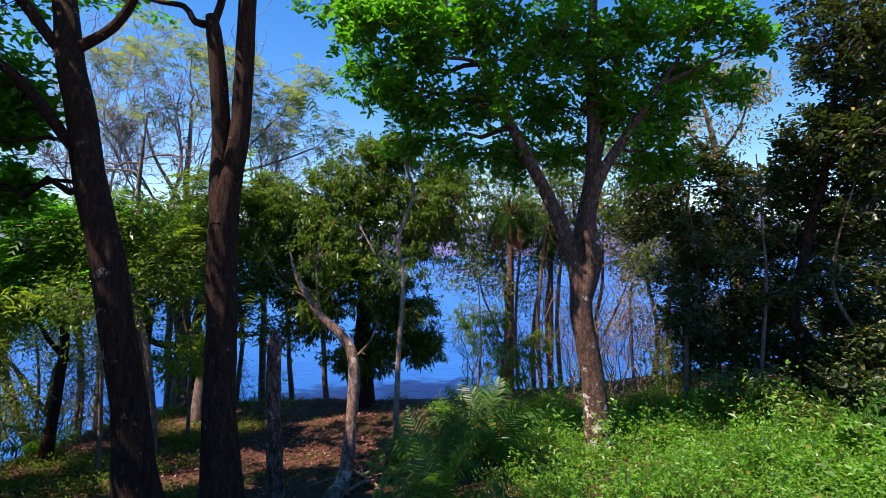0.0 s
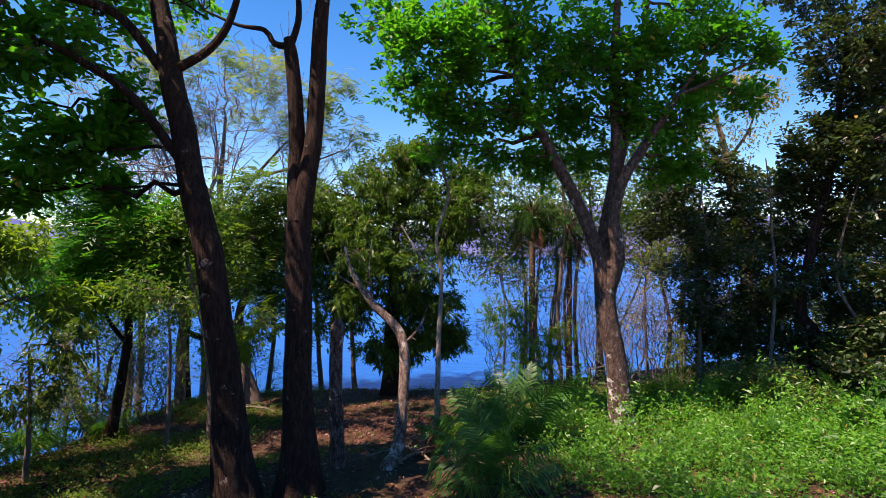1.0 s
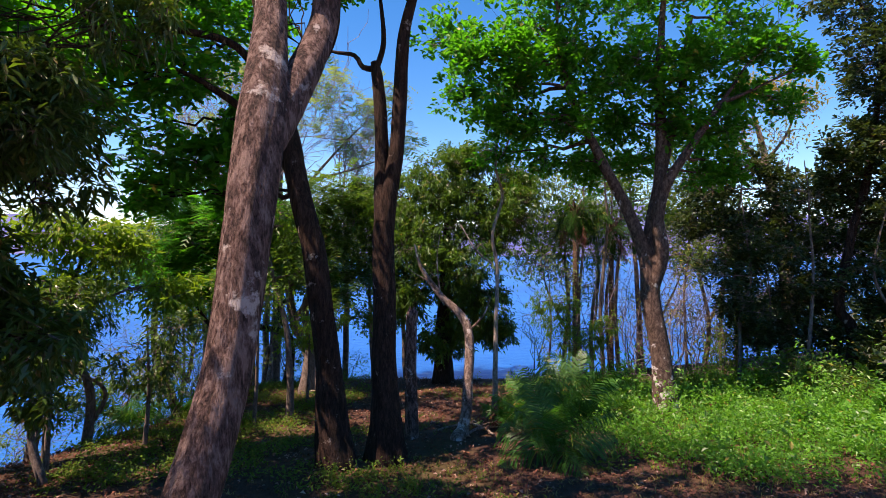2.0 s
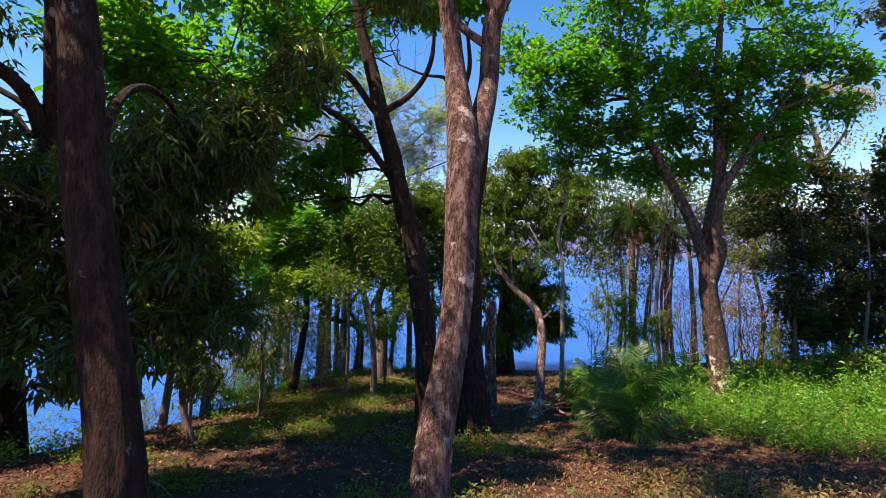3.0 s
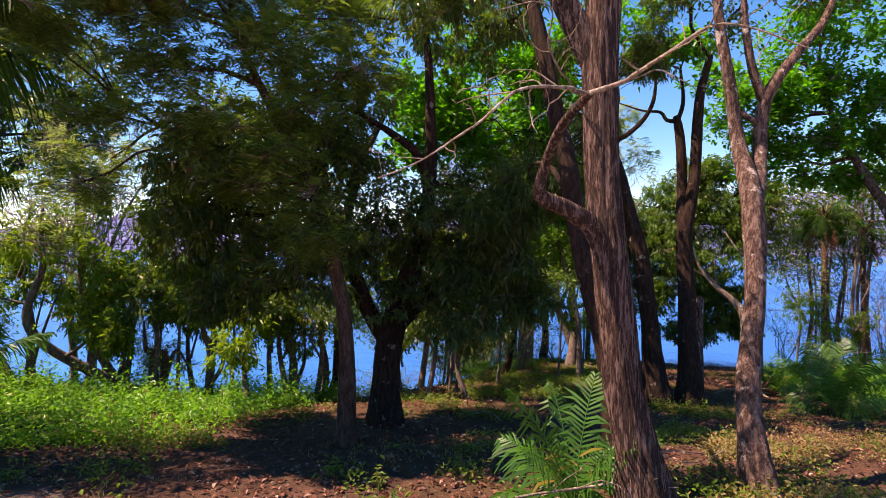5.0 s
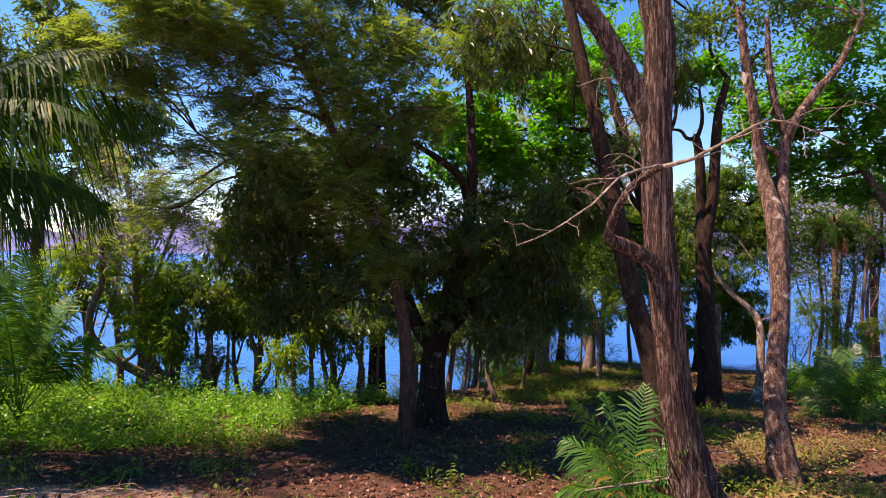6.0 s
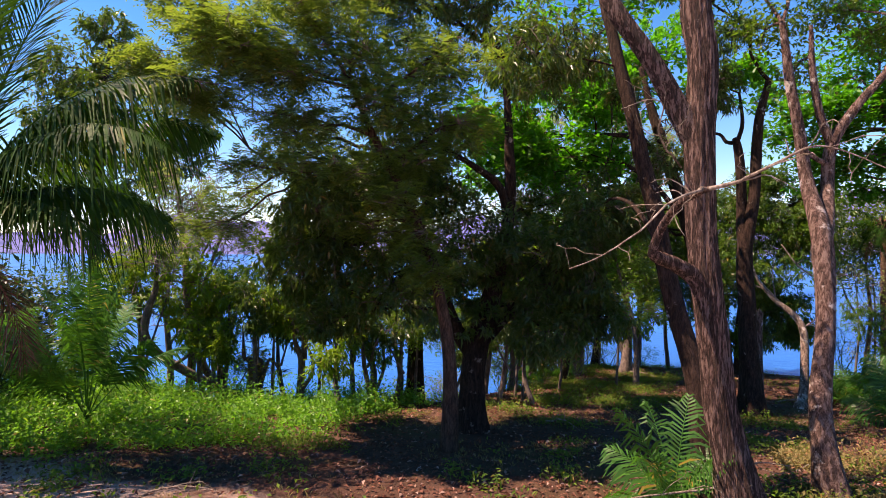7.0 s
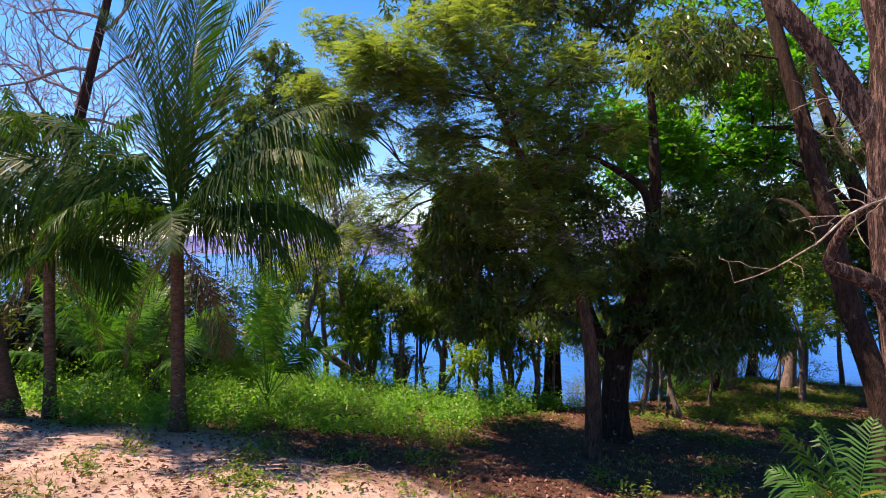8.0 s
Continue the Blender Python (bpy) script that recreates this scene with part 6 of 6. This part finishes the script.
dead_branch("bare pale branch hanging in front of the ridged trunk", [(-4.88, -4.72, 7.02, 0.02), (-5.0, -5.2, 6.98, 0.012), (-5.13, -5.6, 6.84, 0.009), (-5.41, -5.82, 6.6, 0.007), (-5.6, -5.9, 6.45, 0.005), (-5.85, -5.98, 6.33, 0.004)], 9)
dead_branch("bare crooked branch with pale peeling bark", [(-4.86, -4.74, 7.02, 0.022), (-4.63, -4.77, 7.1, 0.016), (-4.35, -4.85, 7.2, 0.013), (-4.11, -4.92, 7.31, 0.010), (-3.9, -4.95, 7.25, 0.006), (-3.6, -5.0, 7.05, 0.004)], 8)
dead_branch("dry twiggy spray against the trunk", [(-5.14, -3.06, 7.46, 0.0124), (-5.40, -3.60, 7.79, 0.0099), (-5.35, -3.80, 8.12, 0.0074), (-5.73, -4.17, 7.98, 0.0037)], 8)
dead_branch("fallen dead branch lying at the tree foot", [(-5.68, -3.63, 3.52, 0.0124), (-5.13, -3.29, 3.56, 0.0136), (-4.64, -3.08, 3.64, 0.0124), (-4.39, -3.09, 3.92, 0.0087), (-4.04, -3.05, 3.98, 0.0037)], 5, "fallen_branch")


for x, y, dx, dy, r in ((-1.9, 10.2, 1.0, 0.9, 0.035), (-1.2, 10.4, -0.9, 1.3, 0.03), (-0.9, 11.0, 0.8, -0.9, 0.025), (-2.6, 10.8, 1.4, 0.6, 0.025), (-6.9, 17.6, -1.6, 0.5, 0.04), (-7.6, 18.6, -1.2, -0.7, 0.03), (-11.6, -5.6, 0.8, 0.5, 0.014), (-8.6, 3.6, 1.0, -0.6, 0.02)):
    dead_branch("dry fallen stick on the leaf litter", [(x, y, gz(x, y) + 0.05, r), (x + dx * 0.5, y + dy * 0.5, gz(x + dx * 0.5, y + dy * 0.5) + 0.16, r * 0.8), (x + dx, y + dy, gz(x + dx, y + dy) + 0.08, r * 0.4)], 4, "fallen_branch")


# ---- ground cover ----
def scatter(n, x0, x1, y0, y1, density):
    x, y = rng.uniform(x0, x1, n), rng.uniform(y0, y1, n)
    keep = rng.uniform(0, 1, n) < density(x, y)
    x, y = x[keep], y[keep]
    return np.stack([x, y, ground_z(x, y)], 1)


def patchy(x, y, s, seed):
    return 0.5 + 0.5 * np.sin(x * s + seed + 1.7 * np.sin(y * s * 0.8 + seed)) * np.sin(y * s * 1.1 - seed + 1.3 * np.sin(x * s * 0.7))


def step_up(v, a, b):
    t = np.clip((v - a) / (b - a), 0, 1)
    return t * t * (3 - 2 * t)


def lush(x, y):
    """Where the herbs grow thick: the sunny patch under the pale tree and the strip along the lake side."""
    right = step_up(x + 0.25 * (y - 8), 1.2, 2.6) * step_up(y - 0.12 * x, 5.3, 7.0) * step_up(26 - y, 0, 3)
    left = step_up(-12.2 - x - 0.55 * np.maximum(0, -1.5 - y), 0, 1.2) * step_up(y + 7.2 + np.clip(-15.5 - x, 0, 3.5) * 0.55, 0, 1.2)
    return np.clip(right + left, 0, 1) * step_up(shore_distance(x, y), -0.8, 0.3)


def herbs(name, label, pts, tall, size, mat):
    b = Buf()
    n = len(pts)
    h = tall * rng.uniform(0.3, 1.0, n) * (0.16 + 1.0 * patchy(pts[:, 0], pts[:, 1], 4.3, 2.0) ** 2.2) * (0.6 + 0.5 * patchy(pts[:, 0], pts[:, 1], 1.1, 5.0))
    leanv = rng.normal(scale=0.18, size=(n, 2)) * h[:, None]
    tips, outs = [], []
    for f in (0.5, 0.78, 1.0):
        t = pts.copy()
        t[:, :2] += leanv * f
        t[:, 2] += h * f
        tips.append(t)
        outs.append(np.hstack([leanv, h[:, None]]))
    foliage(b, np.vstack(tips), norm(np.vstack(outs)), "herb", size)
    a = pts - [0, 0, 0.03]
    e = tips[-1]
    w = np.array([[0.004, 0, 0]])
    b.add(np.stack([a - w, a + w, e + w * 0.5, e - w * 0.5], 1), np.arange(n * 4).reshape(-1, 4))
    ob = new(name, b.mesh(name, mat))
    return tagged(ob, label, "plants", kind="stuff")


herbs("undergrowth", "thick bright green herbs covering the ground", scatter(30000, -0.5, 16, 5, 18, lambda x, y: lush(x, y) * (0.06 + 0.36 * patchy(x, y, 1.6, 1))), 1.15, 0.80, LEAF_HERB)
herbs("undergrowth", "lush sunlit herbs along the lake side", scatter(27000, -28, -12, -10, 7, lambda x, y: lush(x, y) * (0.06 + 0.36 * patchy(x, y, 1.5, 4))), 1.1, 0.90, LEAF_HERB)
herbs("undergrowth", "taller leafy herbs standing above the green patch", scatter(2600, 1.5, 15, 6, 17, lambda x, y: lush(x, y) * 0.3 * step_up(patchy(x, y, 0.9, 7), 0.3, 0.7)), 2.3, 1.15, LEAF_HERB)
herbs("undergrowth", "taller leafy herbs standing along the lake side", scatter(2600, -26, -12.5, -9, 6, lambda x, y: lush(x, y) * 0.3 * step_up(patchy(x, y, 0.9, 3), 0.3, 0.7)), 1.9, 1.15, LEAF_HERB)
herbs("ground_cover", "low scattered olive weeds between dry leaves", scatter(26000, -14, 3, -8, 24, lambda x, y: (1 - lush(x, y)) * step_up(patchy(x, y, 0.75, 3) + 0.5 * step_up(y, 4, 9) * step_up(-x, 4, 7), 0.68, 0.98) * 0.42), 0.2, 0.75, LEAF_WEED)


def grass(name, label, pts, tall, mat):
    b = Buf()
    n = len(pts)
    per = 7
    root = np.repeat(pts, per, 0) + np.hstack([rng.normal(scale=0.035, size=(n * per, 2)), np.zeros((n * per, 1))])
    way = norm(np.hstack([rng.normal(scale=0.45, size=(n * per, 2)), np.ones((n * per, 1))]))
    ll = tall * rng.uniform(0.5, 1.2, n * per)[:, None]
    s = norm(np.cross(way, rand_dirs(n * per))) * 0.004
    mid = root + way * ll * 0.55
    end = root + way * ll + way * [1, 1, 0] * ll * 0.5 - [0, 0, 0.02]
    v = np.stack([root - s, root + s, mid + s, mid - s, end + s * 0.1, end - s * 0.1], 1)
    q = np.array([[0, 1, 2, 3], [3, 2, 4, 5]])
    b.add(v, np.arange(n * per)[:, None, None] * 6 + q[None])
    return tagged(new(name, b.mesh(name, mat)), label, "grass", kind="stuff")


grass("grass", "short dry yellowish grass tufts on bare soil", scatter(9000, -14, 6, -10, 8, lambda x, y: (1 - lush(x, y)) * step_up(patchy(x, y, 0.6, 8) + 0.5 * step_up(x, -3.6, -2.2), 0.5, 0.9) * 0.5), 0.11, GRASS_DRY)
grass("grass", "dry straw-coloured grass on the sunny path", scatter(17000, -19, 3, -14, -3.5, lambda x, y: (1 - lush(x, y)) * (0.15 + 0.85 * step_up(patchy(x, y, 1.1, 2), 0.3, 0.8)) * 0.4), 0.07, GRASS_DRY)
grass("grass", "green grass tufts along the slope", scatter(9000, -14, 4, 6, 25, lambda x, y: step_up(patchy(x, y, 0.6, 5), 0.5, 0.85) * 0.5), 0.15, LEAF_WEED)


herbs("ground_cover", "small green weeds on the dry path", scatter(5000, -17, 2, -9.5, 3.5, lambda x, y: (1 - lush(x, y)) * step_up(patchy(x, y, 1.3, 9), 0.72, 0.95) * 0.55), 0.22, 0.75, LEAF_WEED)
herbs("ground_cover", "dry reddish-yellow weeds on the sunny soil", scatter(6000, -3.6, 3.5, -2.5, 4.5, lambda x, y: step_up(patchy(x, y, 0.9, 2), 0.3, 0.8) * 0.45), 0.24, 0.7, WEED_DRY)


def litter():
    b = Buf()
    pts = scatter(150000, -19, 9, -14, 22, lambda x, y: (1 - 0.75 * lush(x, y)) * (0.25 + 0.75 * patchy(x, y, 0.8, 6)) * (0.7 + 0.3 * step_up(y, -5.5, -3.5)) * step_up(shore_distance(x, y), -0.5, 0.3))
    n = len(pts)
    base = pts + [0, 0, 0.012] + rng.uniform(0, 0.015, (n, 1)) * [0, 0, 1]
    way = norm(np.hstack([rng.normal(size=(n, 2)), rng.normal(scale=0.22, size=(n, 1))]))
    up = norm(np.array([[0, 0, 1.0]]) + rand_dirs(n) * 0.4)
    ll = rng.uniform(0.04, 0.125, n)
    leaves(b, base, way, up, ll, ll * rng.uniform(0.35, 0.6, n), 0.5, 0.5, 0.0, True)
    return tagged(new("leaf_litter", b.mesh("leaf_litter", LEAF_DRY)), "dry reddish-brown fallen leaves on the soil", "leaf litter", kind="stuff")


litter()


# ---- far woods ----
def far_woods(name, label, boxes, mat, size):
    """Uncountable trees behind the thicket: crowns of small leaves heaped over one another."""
    b = Buf()
    for x0, x1, y0, y1, top, n in boxes:
        x, y = rng.uniform(x0, x1, n), rng.uniform(y0, y1, n)
        g = ground_z(x, y)
        z = np.maximum(g, WATER) + 0.4 + (top * (0.6 + 0.4 * patchy(x, y, 0.55, top)) - g) * rng.uniform(0, 1, n)
        heart = np.repeat(np.stack([x, y, z], 1), 14, 0)
        d = rand_dirs(len(heart))
        foliage(b, heart + d * [0.8, 0.8, 0.5] * rng.uniform(0.5, 1, (len(heart), 1)), d, "small", size)
    return tagged(new(name, b.mesh(name, mat)), label, "woods", kind="stuff")


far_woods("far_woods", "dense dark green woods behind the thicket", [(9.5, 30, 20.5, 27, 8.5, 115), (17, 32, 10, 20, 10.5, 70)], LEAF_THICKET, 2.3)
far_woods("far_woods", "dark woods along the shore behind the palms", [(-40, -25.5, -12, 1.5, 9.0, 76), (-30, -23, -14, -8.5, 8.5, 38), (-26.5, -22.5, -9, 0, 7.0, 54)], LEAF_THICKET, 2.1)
